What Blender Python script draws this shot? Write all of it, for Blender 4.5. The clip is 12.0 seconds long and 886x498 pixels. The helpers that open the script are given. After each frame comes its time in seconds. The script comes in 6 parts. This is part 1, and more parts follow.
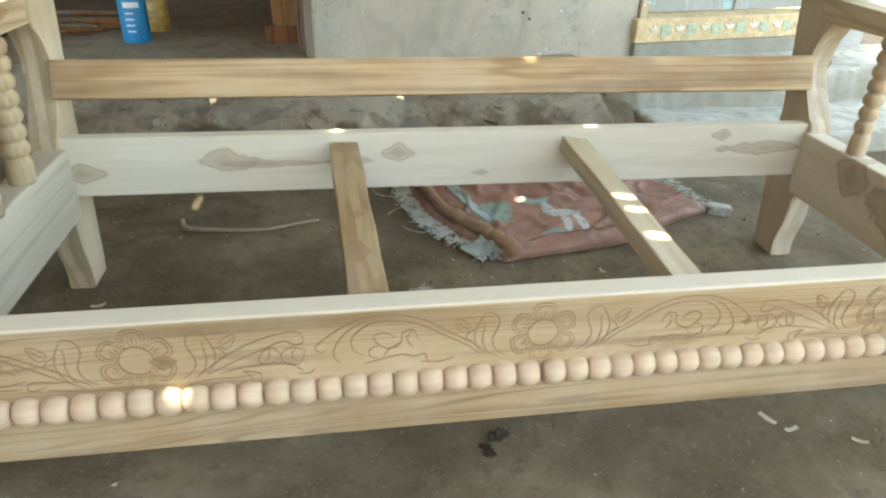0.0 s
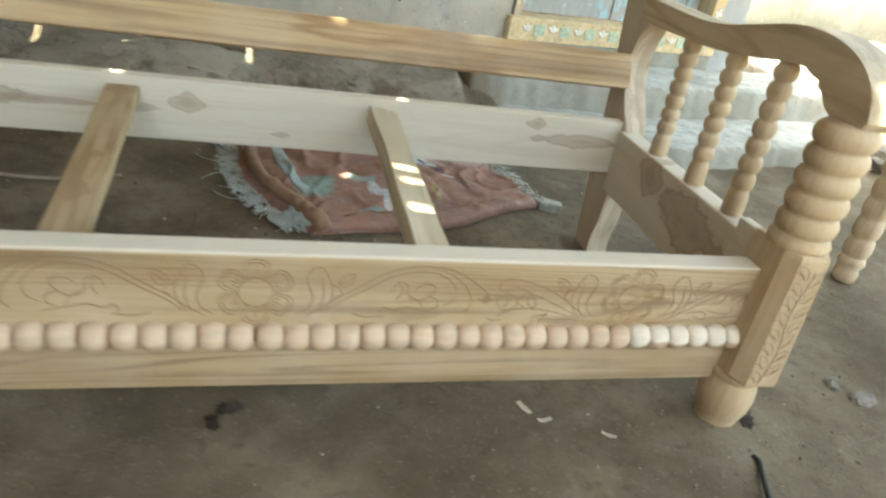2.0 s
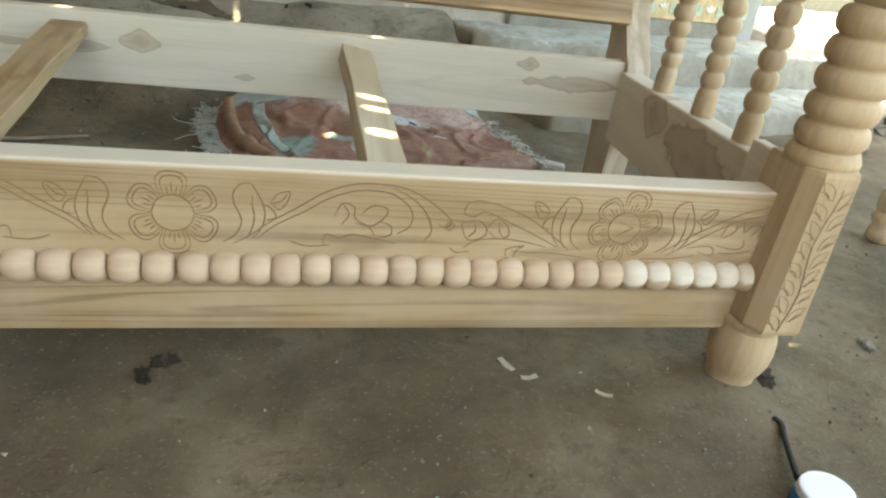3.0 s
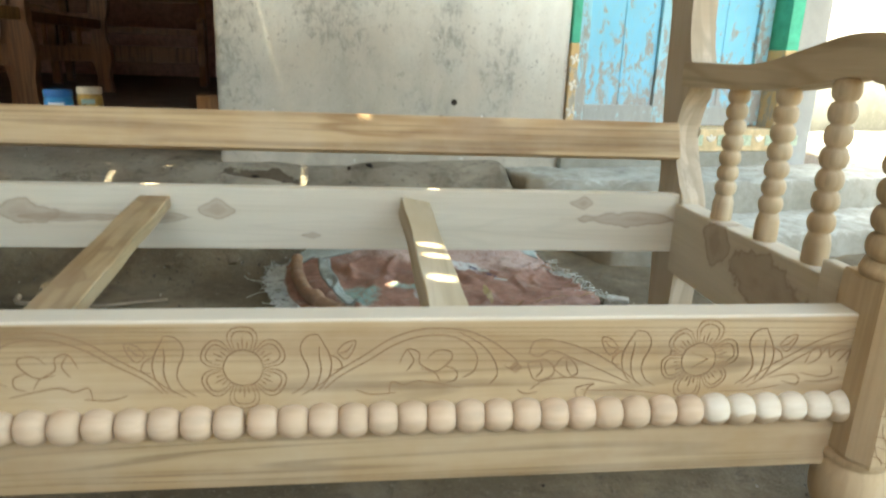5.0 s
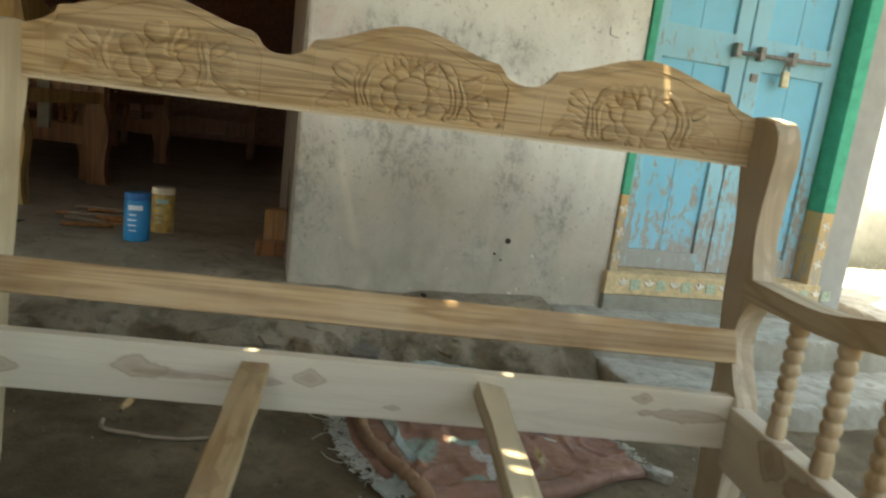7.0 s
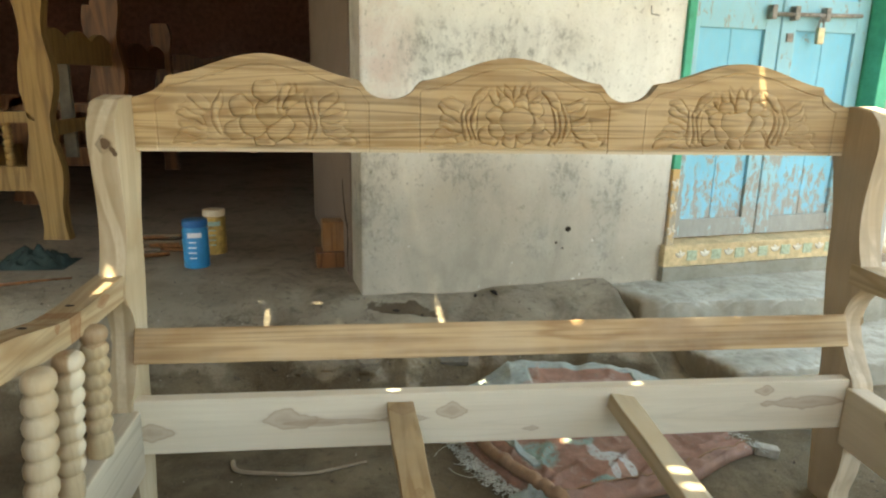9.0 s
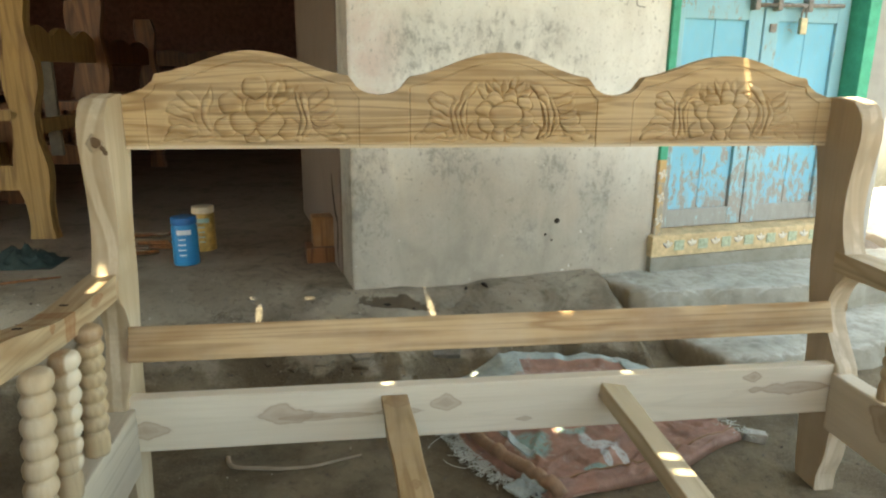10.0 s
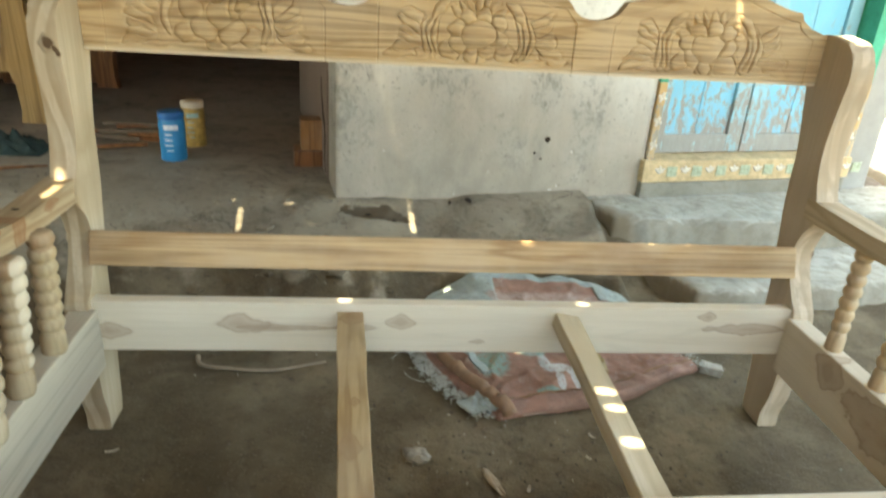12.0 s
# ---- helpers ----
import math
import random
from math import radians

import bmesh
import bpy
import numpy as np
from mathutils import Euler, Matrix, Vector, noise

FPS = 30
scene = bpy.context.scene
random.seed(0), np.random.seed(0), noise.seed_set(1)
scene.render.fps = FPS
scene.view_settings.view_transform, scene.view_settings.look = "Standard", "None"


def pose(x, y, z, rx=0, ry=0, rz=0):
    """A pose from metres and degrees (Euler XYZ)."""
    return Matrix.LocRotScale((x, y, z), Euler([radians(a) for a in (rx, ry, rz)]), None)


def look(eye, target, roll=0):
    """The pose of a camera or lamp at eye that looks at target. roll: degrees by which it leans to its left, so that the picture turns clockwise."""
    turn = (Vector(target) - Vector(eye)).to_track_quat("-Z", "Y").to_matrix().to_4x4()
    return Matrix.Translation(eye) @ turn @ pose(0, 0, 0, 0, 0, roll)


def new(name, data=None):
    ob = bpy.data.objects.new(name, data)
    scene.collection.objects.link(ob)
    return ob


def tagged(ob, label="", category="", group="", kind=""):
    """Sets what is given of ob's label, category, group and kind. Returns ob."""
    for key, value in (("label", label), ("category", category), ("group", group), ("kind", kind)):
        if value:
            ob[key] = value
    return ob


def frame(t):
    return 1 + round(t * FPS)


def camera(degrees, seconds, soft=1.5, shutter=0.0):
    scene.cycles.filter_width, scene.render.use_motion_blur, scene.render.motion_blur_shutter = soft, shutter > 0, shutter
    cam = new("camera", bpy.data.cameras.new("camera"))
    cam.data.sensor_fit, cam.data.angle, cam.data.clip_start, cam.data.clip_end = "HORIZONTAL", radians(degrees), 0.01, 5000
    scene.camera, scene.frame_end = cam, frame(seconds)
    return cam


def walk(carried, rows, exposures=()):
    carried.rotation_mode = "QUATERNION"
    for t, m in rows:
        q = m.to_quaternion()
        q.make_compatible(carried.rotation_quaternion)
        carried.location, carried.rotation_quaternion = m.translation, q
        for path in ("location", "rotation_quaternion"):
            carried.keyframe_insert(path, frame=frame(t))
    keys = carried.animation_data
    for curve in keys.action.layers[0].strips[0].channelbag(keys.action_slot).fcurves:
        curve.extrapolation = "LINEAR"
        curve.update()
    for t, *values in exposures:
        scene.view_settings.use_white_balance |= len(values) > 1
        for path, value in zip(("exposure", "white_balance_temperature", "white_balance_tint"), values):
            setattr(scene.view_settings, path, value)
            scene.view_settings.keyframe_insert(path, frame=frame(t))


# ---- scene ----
cam = camera(67.0, 12.0, soft=2.2, shutter=0.5)
PATH = [
    (0, (-0.244, -1.467, 0.832), (0.02, 0.265, -0.132), 1.7),
    (0.5, (-0.207, -1.468, 0.823), (0.133, 0.25, -0.144), 1.9),
    (1, (-0.151, -1.466, 0.822), (0.305, 0.206, -0.176), 1.2),
    (1.5, (-0.118, -1.481, 0.801), (0.367, 0.207, -0.155), 1.6),
    (2, (0.042, -1.476, 0.768), (0.534, 0.219, -0.172), 10.2),
    (2.5, (0.147, -1.428, 0.651), (0.613, 0.278, -0.284), 9.6),
    (4.5, (0.18, -1.43, 0.593), (0.417, 0.42, -0.129), 3.4),
    (5, (0.167, -1.432, 0.617), (0.385, 0.478, 0.067), 2.2),
    (5.5, (0.173, -1.446, 0.628), (0.392, 0.48, 0.135), 1.2),
    (6, (0.136, -1.482, 0.707), (0.373, 0.457, 0.277), 4.9),
    (6.5, (0.081, -1.514, 0.8), (0.282, 0.429, 0.369), 6.2),
    (7, (-0.008, -1.478, 0.891), (0.167, 0.479, 0.52), 7.2),
    (7.5, (-0.118, -1.453, 0.951), (-0.085, 0.501, 0.526), 4.2),
    (9.5, (-0.333, -1.457, 1.043), (-0.084, 0.464, 0.545), 0.5),
    (10, (-0.328, -1.466, 1.043), (-0.079, 0.451, 0.531), 0.5),
    (10.5, (-0.34, -1.458, 1.033), (-0.02, 0.432, 0.464), 3.3),
    (11, (-0.318, -1.433, 1.038), (-0.071, 0.436, 0.371), 3.9),
    (11.5, (-0.229, -1.473, 1.081), (-0.059, 0.402, 0.407), 2.5),
    (12, (-0.207, -1.456, 1.099), (0.001, 0.367, 0.302), 3.9),
]
EXPOSURES = [(0, 3.53, 7700, -1), (1.0, 3.5, 7800, -1), (1.5, 3.27, 7800, -1), (2.0, 3.23, 7900, -1), (2.5, 3.15, 8000, -1), (4.5, 3.28, 8100, -1), (5.5, 3.15, 8100, -1), (6.4, 2.79, 8300, -1), (7.0, 2.42, 8600, -1), (7.5, 3.05, 8900, 0), (9.5, 3.09, 8800, 0), (10, 3.01, 8700, 0), (10.5, 2.95, 8700, 0), (11.0, 2.95, 8700, 0), (11.5, 3.33, 8700, -1), (12, 3.33, 8500, -1)]
walk(cam, [(t, look(eye, target, roll)) for t, eye, target, roll in PATH], EXPOSURES)

# ---------------------------------------------------------------- light
SUN_DIR = Vector((-0.24, -0.22, 0.945)).normalized()   # towards the sun
world = bpy.data.worlds.new("sky")
world.use_nodes = True
scene.world = world
wn = world.node_tree.nodes
sky = wn.new("ShaderNodeTexSky")
sky.sky_type = "NISHITA"
sky.sun_disc = False
sky.sun_elevation = math.asin(SUN_DIR.z)
sky.sun_rotation = math.atan2(SUN_DIR.x, SUN_DIR.y)
sky.air_density, sky.dust_density, sky.ozone_density = 1.0, 3.0, 1.0
world.node_tree.links.new(sky.outputs[0], wn["Background"].inputs[0])
wn["Background"].inputs[1].default_value = 0.15
sun = new("sun", bpy.data.lights.new("sun", "SUN"))
sun.data.energy, sun.data.angle, sun.data.color = 5.0, radians(0.55), (1.0, 0.95, 0.87)
sun.matrix_world = look(SUN_DIR * 20, (0, 0, 0))


# ---------------------------------------------------------------- helpers
def mesh_of(bm, name, smooth=False):
    bmesh.ops.recalc_face_normals(bm, faces=bm.faces)
    me = bpy.data.meshes.new(name)
    bm.to_mesh(me)
    bm.free()
    if smooth:
        for p in me.polygons:
            p.use_smooth = True
    return me


def part(name, bm, material, parent=None, label="", smooth=False):
    """Links a bmesh (in world places) as one mesh object under a thing or a part."""
    me = mesh_of(bm, name, smooth)
    me.materials.append(material)
    ob = new(name, me)
    if parent is not None:
        ob.parent = parent
        ob.matrix_parent_inverse = parent.matrix_world.inverted()
    if label:
        tagged(ob, label)
    return ob


def thing(name, place, label, category, group="", kind=""):
    ob = new(name)
    ob.empty_display_size = 0.1
    ob.location = place
    ob.matrix_world = Matrix.Translation(place)
    return tagged(ob, label, category, group, kind)


def box(bm, a, b, m=None, bevel=0.0):
    r = bmesh.ops.create_cube(bm, size=1)
    vs = r["verts"]
    a, b = Vector(a), Vector(b)
    for v in vs:
        v.co = Vector((a[i] + (b[i] - a[i]) * (v.co[i] + 0.5) for i in range(3)))
    if bevel:
        es = list({e for v in vs for e in v.link_edges})
        out = bmesh.ops.bevel(bm, geom=es, offset=bevel, segments=2, affect="EDGES", profile=0.6)
        vs = list({v for f in out["faces"] for v in f.verts} | {v for v in vs if v.is_valid})
    if m is not None:
        for v in vs:
            v.co = m @ v.co
    return vs


def new_box(a, b, m=None, bevel=0.0):
    bm = bmesh.new()
    box(bm, a, b, m, bevel)
    return bm


def prism(outline, depth_axis, lo, hi, bevel=0.0, m=None):
    """A closed outline, given in the two axes other than depth_axis, drawn out from lo to hi."""
    bm = bmesh.new()

    def at(p, d):
        if depth_axis == "x":
            return Vector((d, p[0], p[1]))
        if depth_axis == "y":
            return Vector((p[0], d, p[1]))
        return Vector((p[0], p[1], d))
    lows = [bm.verts.new(at(p, lo)) for p in outline]
    highs = [bm.verts.new(at(p, hi)) for p in outline]
    f1 = bm.faces.new(lows)
    f2 = bm.faces.new(highs)
    n = len(outline)
    for i in range(n):
        bm.faces.new((lows[i], lows[(i + 1) % n], highs[(i + 1) % n], highs[i]))
    if bevel:
        es = list(f1.edges) + list(f2.edges)
        bmesh.ops.bevel(bm, geom=es, offset=bevel, segments=2, affect="EDGES", profile=0.6)
    if m is not None:
        bmesh.ops.transform(bm, matrix=m, verts=bm.verts)
    return bm


def lathe(profile, centre, seg=20, bm=None, lean=None):
    """A turned form from (radius, height) pairs about an upright axis."""
    bm = bm or bmesh.new()
    rings = []
    for r, z in profile:
        ring = []
        for k in range(seg):
            a = 2 * math.pi * k / seg
            p = Vector((r * math.cos(a), r * math.sin(a), z))
            if lean is not None:
                p = lean @ p
            ring.append(bm.verts.new(p + Vector(centre)))
        rings.append(ring)
    for lo, hi in zip(rings, rings[1:]):
        for k in range(seg):
            bm.faces.new((lo[k], lo[(k + 1) % seg], hi[(k + 1) % seg], hi[k]))
    bm.faces.new(rings[0][::-1])
    bm.faces.new(rings[-1])
    return bm


def smooth_line(points, steps=6):
    """Catmull-Rom through the points."""
    out = []
    n = len(points)
    for i in range(n - 1):
        p0, p1, p2, p3 = (points[max(0, min(n - 1, i + k))] for k in (-1, 0, 1, 2))
        for s in range(steps):
            t = s / steps
            out.append(tuple(0.5 * (2 * b + (c - a) * t + (2 * a - 5 * b + 4 * c - d) * t * t + (3 * b - a - 3 * c + d) * t ** 3)
                             for a, b, c, d in zip(p0, p1, p2, p3)))
    out.append(tuple(points[-1]))
    return out


def tube(points, radius, seg=6, bm=None, taper=None):
    """A round cord along points; taper gives the radius factor at 0..1."""
    bm = bm or bmesh.new()
    pts = [Vector(p) for p in points]
    rings = []
    for i, p in enumerate(pts):
        way = (pts[min(i + 1, len(pts) - 1)] - pts[max(i - 1, 0)])
        way = way.normalized() if way.length > 1e-9 else Vector((0, 0, 1))
        side = way.cross(Vector((0, 0, 1)))
        if side.length < 1e-3:
            side = way.cross(Vector((0, 1, 0)))
        side.normalize()
        up = side.cross(way)
        r = radius * (taper(i / max(1, len(pts) - 1)) if taper else 1)
        rings.append([bm.verts.new(p + r * (math.cos(2 * math.pi * k / seg) * side + math.sin(2 * math.pi * k / seg) * up)) for k in range(seg)])
    for lo, hi in zip(rings, rings[1:]):
        for k in range(seg):
            bm.faces.new((lo[k], lo[(k + 1) % seg], hi[(k + 1) % seg], hi[k]))
    bm.faces.new(rings[0][::-1])
    bm.faces.new(rings[-1])
    return bm


def smoothstep(a, b, x):
    t = max(0.0, min(1.0, (x - a) / (b - a)))
    return t * t * (3 - 2 * t)


# ---------------------------------------------------------------- materials
class Mat:
    """A small writer of node materials."""

    def __init__(self, name, rough=0.7, metal=0.0, spec=0.35):
        self.m = bpy.data.materials.new(name)
        self.m.use_nodes = True
        self.t = self.m.node_tree
        self.b = self.t.nodes["Principled BSDF"]
        self.b.inputs["Roughness"].default_value = rough
        self.b.inputs["Metallic"].default_value = metal
        self.b.inputs["Specular IOR Level"].default_value = spec
        self.co = self.t.nodes.new("ShaderNodeTexCoord").outputs["Object"]

    def n(self, kind, **props):
        node = self.t.nodes.new(kind)
        for k, v in props.items():
            node.inputs[k].default_value = v
        return node

    def link(self, a, b):
        self.t.links.new(a, b)

    def mapped(self, scale=(1, 1, 1), rot=(0, 0, 0), loc=(0, 0, 0)):
        m = self.n("ShaderNodeMapping", Scale=scale, Rotation=rot, Location=loc)
        self.link(self.co, m.inputs["Vector"])
        return m.outputs[0]

    def noise(self, vec, scale, detail=4.0, rough=0.55, distort=0.0):
        x = self.n("ShaderNodeTexNoise", Scale=scale, Detail=detail, Roughness=rough, Distortion=distort)
        self.link(vec, x.inputs["Vector"])
        return x.outputs["Fac"]

    def ramp(self, fac, *stops):
        r = self.t.nodes.new("ShaderNodeValToRGB")
        e = r.color_ramp.elements
        while len(e) < len(stops):
            e.new(0.5)
        for el, (pos, col) in zip(e, stops):
            el.position = pos
            el.color = (*col, 1) if not isinstance(col, (int, float)) else (col, col, col, 1)
        self.link(fac, r.inputs[0])
        return r.outputs[0]

    def mix(self, fac, a, b, mode="MIX"):
        x = self.t.nodes.new("ShaderNodeMix")
        x.data_type, x.blend_type = "RGBA", mode
        for sock, v in ((x.inputs[0], fac), (x.inputs[6], a), (x.inputs[7], b)):
            if isinstance(v, (int, float)):
                sock.default_value = v
            elif isinstance(v, tuple):
                sock.default_value = (*v, 1)
            else:
                self.link(v, sock)
        return x.outputs[2]

    def math(self, op, a, b=0.0):
        x = self.t.nodes.new("ShaderNodeMath")
        x.operation = op
        for sock, v in zip(x.inputs, (a, b)):
            if isinstance(v, (int, float)):
                sock.default_value = v
            else:
                self.link(v, sock)
        return x.outputs[0]

    def axis(self, k):
        s = self.t.nodes.new("ShaderNodeSeparateXYZ")
        self.link(self.co, s.inputs[0])
        return s.outputs[k]

    def done(self, colour, bump=None, strength=0.3, dist=0.002, rough=None):
        if isinstance(colour, tuple):
            self.b.inputs["Base Color"].default_value = (*colour, 1)
        else:
            self.link(colour, self.b.inputs["Base Color"])
        if bump is not None:
            bp = self.n("ShaderNodeBump", Strength=strength, Distance=dist)
            self.link(bump, bp.inputs["Height"])
            self.link(bp.outputs[0], self.b.inputs["Normal"])
        if rough is not None:
            self.link(rough, self.b.inputs["Roughness"])
        return self.m


def wood(name, axis, light, dark, knots=(), knot_colour=(0.22, 0.13, 0.075), rings=14.0, seed=0.0, contrast=1.0, dust=0.25, plane="xz", rough=0.62, sap=None, stripe=None, streaks=0.45, contour=0.35, lines_n=95.0, straight=0.055, heart=None, sap_low=None, pale_side=None):
    """Planed timber with grain along one axis. knots: (a, b, ra, rb) of heartwood patches in the plane named."""
    w = Mat(name, rough=rough, spec=0.3)
    i = "xyz".index(axis)
    sc = [1.0, 1.0, 1.0]
    sc[i] = 0.09
    vec = w.mapped(tuple(sc), loc=(seed, seed * 1.7, seed * 0.6))
    # growth rings: a warped distance in the stretched space, banded
    warp = w.noise(vec, 9.0, 3.0, 0.5, 0.4)
    bands = w.math("SINE", w.math("MULTIPLY", warp, rings * 3.2))
    bands = w.math("ADD", w.math("MULTIPLY", bands, 0.5), 0.5)
    bands = w.math("POWER", bands, 1.6)
    sc2 = [160.0, 160.0, 160.0]
    sc2[i] = 5.0
    fibre = w.noise(w.mapped(tuple(sc2), loc=(seed, 0, 0)), 1.0, 3.0, 0.6)
    sc3 = [6.0, 6.0, 6.0]
    sc3[i] = 1.6
    blotch = w.noise(w.mapped(tuple(sc3), loc=(0, seed, 0)), 1.0, 4.0, 0.6)
    mid = tuple((a * 0.55 + b * 0.45) for a, b in zip(light, dark))
    col = w.ramp(bands, (0.0, light), (0.55, tuple((a * 0.8 + b * 0.2) for a, b in zip(light, dark))), (1.0, tuple(b * contrast + a * (1 - contrast) for a, b in zip(light, dark))))
    col = w.mix(w.ramp(blotch, (0.42, 0.0), (0.72, 0.55)), col, mid)
    col = w.mix(w.ramp(fibre, (0.35, 0.30), (0.62, 0.0)), col, dark)
    sc4 = [48.0, 48.0, 48.0]
    sc4[i] = 1.3
    lines = w.noise(w.mapped(tuple(sc4), loc=(seed * 3, seed, 4)), 1.0, 2.5, 0.5, 0.25)
    col = w.mix(w.ramp(lines, (0.56, 0.0), (0.66, streaks)), col, tuple(0.62 * x for x in dark))
    sc5 = [1.0, 1.0, 1.0]
    sc5[i] = straight
    field = w.noise(w.mapped(tuple(sc5), loc=(seed * 2, 3, seed)), 8.0, 2.0, 0.45, 0.35)
    rings_fine = w.math("SINE", w.math("MULTIPLY", field, lines_n))
    gate = w.noise(w.mapped((1.5, 1.5, 1.5), loc=(seed, 7, 1)), 3.0, 3.0)
    veins = w.math("MULTIPLY", w.ramp(rings_fine, (0.55, 0.0), (0.96, contour)), w.ramp(gate, (0.36, 0.35), (0.60, 1.0)))
    col = w.mix(veins, col, tuple(0.55 * x for x in dark))
    for ka, kb, ra, rb in knots:
        pa, pb = w.axis("xyz".index(plane[0])), w.axis("xyz".index(plane[1]))
        da = w.math("DIVIDE", w.math("SUBTRACT", pa, ka), ra)
        db = w.math("DIVIDE", w.math("SUBTRACT", pb, kb), rb)
        rr = w.math("ADD", w.math("POWER", w.math("ABSOLUTE", da), 1.15), w.math("POWER", w.math("ABSOLUTE", db), 1.35))
        wob = w.noise(w.mapped((1, 1, 1), loc=(ka * 9, kb, 0)), 15.0, 4.0)
        rr = w.math("ADD", rr, w.math("MULTIPLY", w.math("SUBTRACT", wob, 0.5), 2.8))
        inside = w.ramp(w.math("MULTIPLY", rr, 0.7), (0.0, 0.75), (0.35, 0.50), (0.60, 0.58), (0.67, 0.84), (0.78, 0.14), (0.98, 0.0))
        col = w.mix(inside, col, knot_colour)
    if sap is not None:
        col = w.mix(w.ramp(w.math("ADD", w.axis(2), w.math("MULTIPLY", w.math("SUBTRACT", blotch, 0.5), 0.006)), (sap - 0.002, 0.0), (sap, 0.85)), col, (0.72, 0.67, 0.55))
    if sap_low is not None:
        col = w.mix(w.ramp(w.math("ADD", w.axis(2), w.math("MULTIPLY", w.math("SUBTRACT", blotch, 0.5), 0.006)), (sap_low, 0.75), (sap_low + 0.002, 0.0)), col, (0.74, 0.65, 0.48))
    if pale_side is not None:
        # paler colour down one side of a turned piece
        col = w.mix(w.ramp(w.math("ADD", w.math("MULTIPLY", w.math("ADD", w.axis(0), w.math("MULTIPLY", w.math("SUBTRACT", blotch, 0.5), 0.02)), 20.0), 0.5 - 20.0 * pale_side), (0.46, 0.0), (0.54, 0.9)), col, (0.66, 0.60, 0.47))
    if heart is not None:
        # heartwood on the under side, with an uneven edge
        level, tint = heart
        wave = w.noise(w.mapped((1, 1, 1), loc=(seed, 2, 5)), 45.0, 2.0)
        col = w.mix(w.ramp(w.math("ADD", w.math("MULTIPLY", w.math("ADD", w.axis(2), w.math("MULTIPLY", w.math("SUBTRACT", wave, 0.5), 0.022)), 20.0), 0.5 - 20.0 * level), (0.46, 0.9), (0.54, 0.0)), col, tint)
    if stripe is not None:
        # an S-shaped run of heartwood between paler sapwood edges
        mid_x, sway = stripe
        s_line = w.math("ADD", w.math("SUBTRACT", w.axis(0), mid_x), w.math("MULTIPLY", w.math("SINE", w.math("MULTIPLY", w.axis(2), 17.0)), sway))
        s_line = w.math("ADD", s_line, w.math("MULTIPLY", w.math("SUBTRACT", blotch, 0.5), 0.02))
        run = w.ramp(w.math("ADD", w.math("MULTIPLY", s_line, 10.0), 0.5), (0.08, 0.9), (0.24, 0.5), (0.38, 0.9), (0.43, 0.0), (0.58, 0.0), (0.63, 0.8), (0.78, 0.45), (0.90, 0.0))
        col = w.mix(run, col, tuple(0.88 * x for x in dark))
    dusty = w.noise(w.mapped((1, 1, 1), loc=(3 + seed, 1, 2)), 7.0, 5.0, 0.65)
    col = w.mix(w.ramp(dusty, (0.40, 0.0), (0.75, dust)), col, (0.62, 0.56, 0.45))
    tone = w.t.nodes.new("ShaderNodeObjectInfo").outputs["Random"]
    col = w.mix(w.ramp(tone, (0.0, 0.0), (1.0, 0.22)), col, tuple(0.55 * x for x in light))
    h = w.math("ADD", w.math("MULTIPLY", fibre, 0.6), w.math("MULTIPLY", bands, 0.25))
    return w.done(col, h, 0.35, 0.0012)


PALE, PALE_D = (0.64, 0.55, 0.40), (0.46, 0.35, 0.21)
TAN, TAN_D = (0.60, 0.44, 0.25), (0.38, 0.23, 0.10)
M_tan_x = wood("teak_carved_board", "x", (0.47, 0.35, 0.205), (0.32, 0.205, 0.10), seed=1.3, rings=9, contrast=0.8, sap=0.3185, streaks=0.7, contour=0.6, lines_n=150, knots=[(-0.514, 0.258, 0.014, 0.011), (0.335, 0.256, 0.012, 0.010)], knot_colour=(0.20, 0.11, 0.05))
M_crest = wood("teak_crest", "x", (0.58, 0.43, 0.24), (0.35, 0.22, 0.10), seed=4.1, rings=14, contrast=0.95, contour=0.8, lines_n=210, straight=0.03, streaks=0.65, sap_low=0.8815)
M_rail = wood("teak_back_rail", "x", (0.55, 0.40, 0.225), (0.33, 0.20, 0.095), seed=7.7, rings=9, streaks=0.55, contour=0.5, straight=0.03)
M_pale_x = wood("sapwood_rail", "x", (0.72, 0.645, 0.51), (0.61, 0.525, 0.39), seed=2.2, rings=5, contrast=0.5, streaks=0.10, contour=0.10,
                knots=[(-0.50, 0.297, 0.062, 0.024), (-0.42, 0.288, 0.11, 0.008), (-0.138, 0.307, 0.033, 0.017), (-0.25, 0.29, 0.06, 0.010), (0.619, 0.331, 0.022, 0.013), (0.72, 0.297, 0.11, 0.017), (-0.80, 0.275, 0.045, 0.022), (0.05, 0.255, 0.02, 0.007)],
                knot_colour=(0.36, 0.25, 0.16))
M_pale_y = wood("sapwood_side_rail", "y", (0.70, 0.63, 0.50), (0.56, 0.48, 0.35), seed=3.4, rings=5, contrast=0.5, streaks=0.10, contour=0.10, plane="yz",
                knots=[(-0.27, 0.30, 0.045, 0.045), (-0.44, 0.265, 0.11, 0.05)], knot_colour=(0.30, 0.20, 0.12))
M_pale_plain = wood("plain_sapwood_rail", "y", (0.60, 0.535, 0.42), (0.42, 0.36, 0.27), seed=13.4, rings=4, contrast=0.5, streaks=0.45, contour=0.10, lines_n=40)
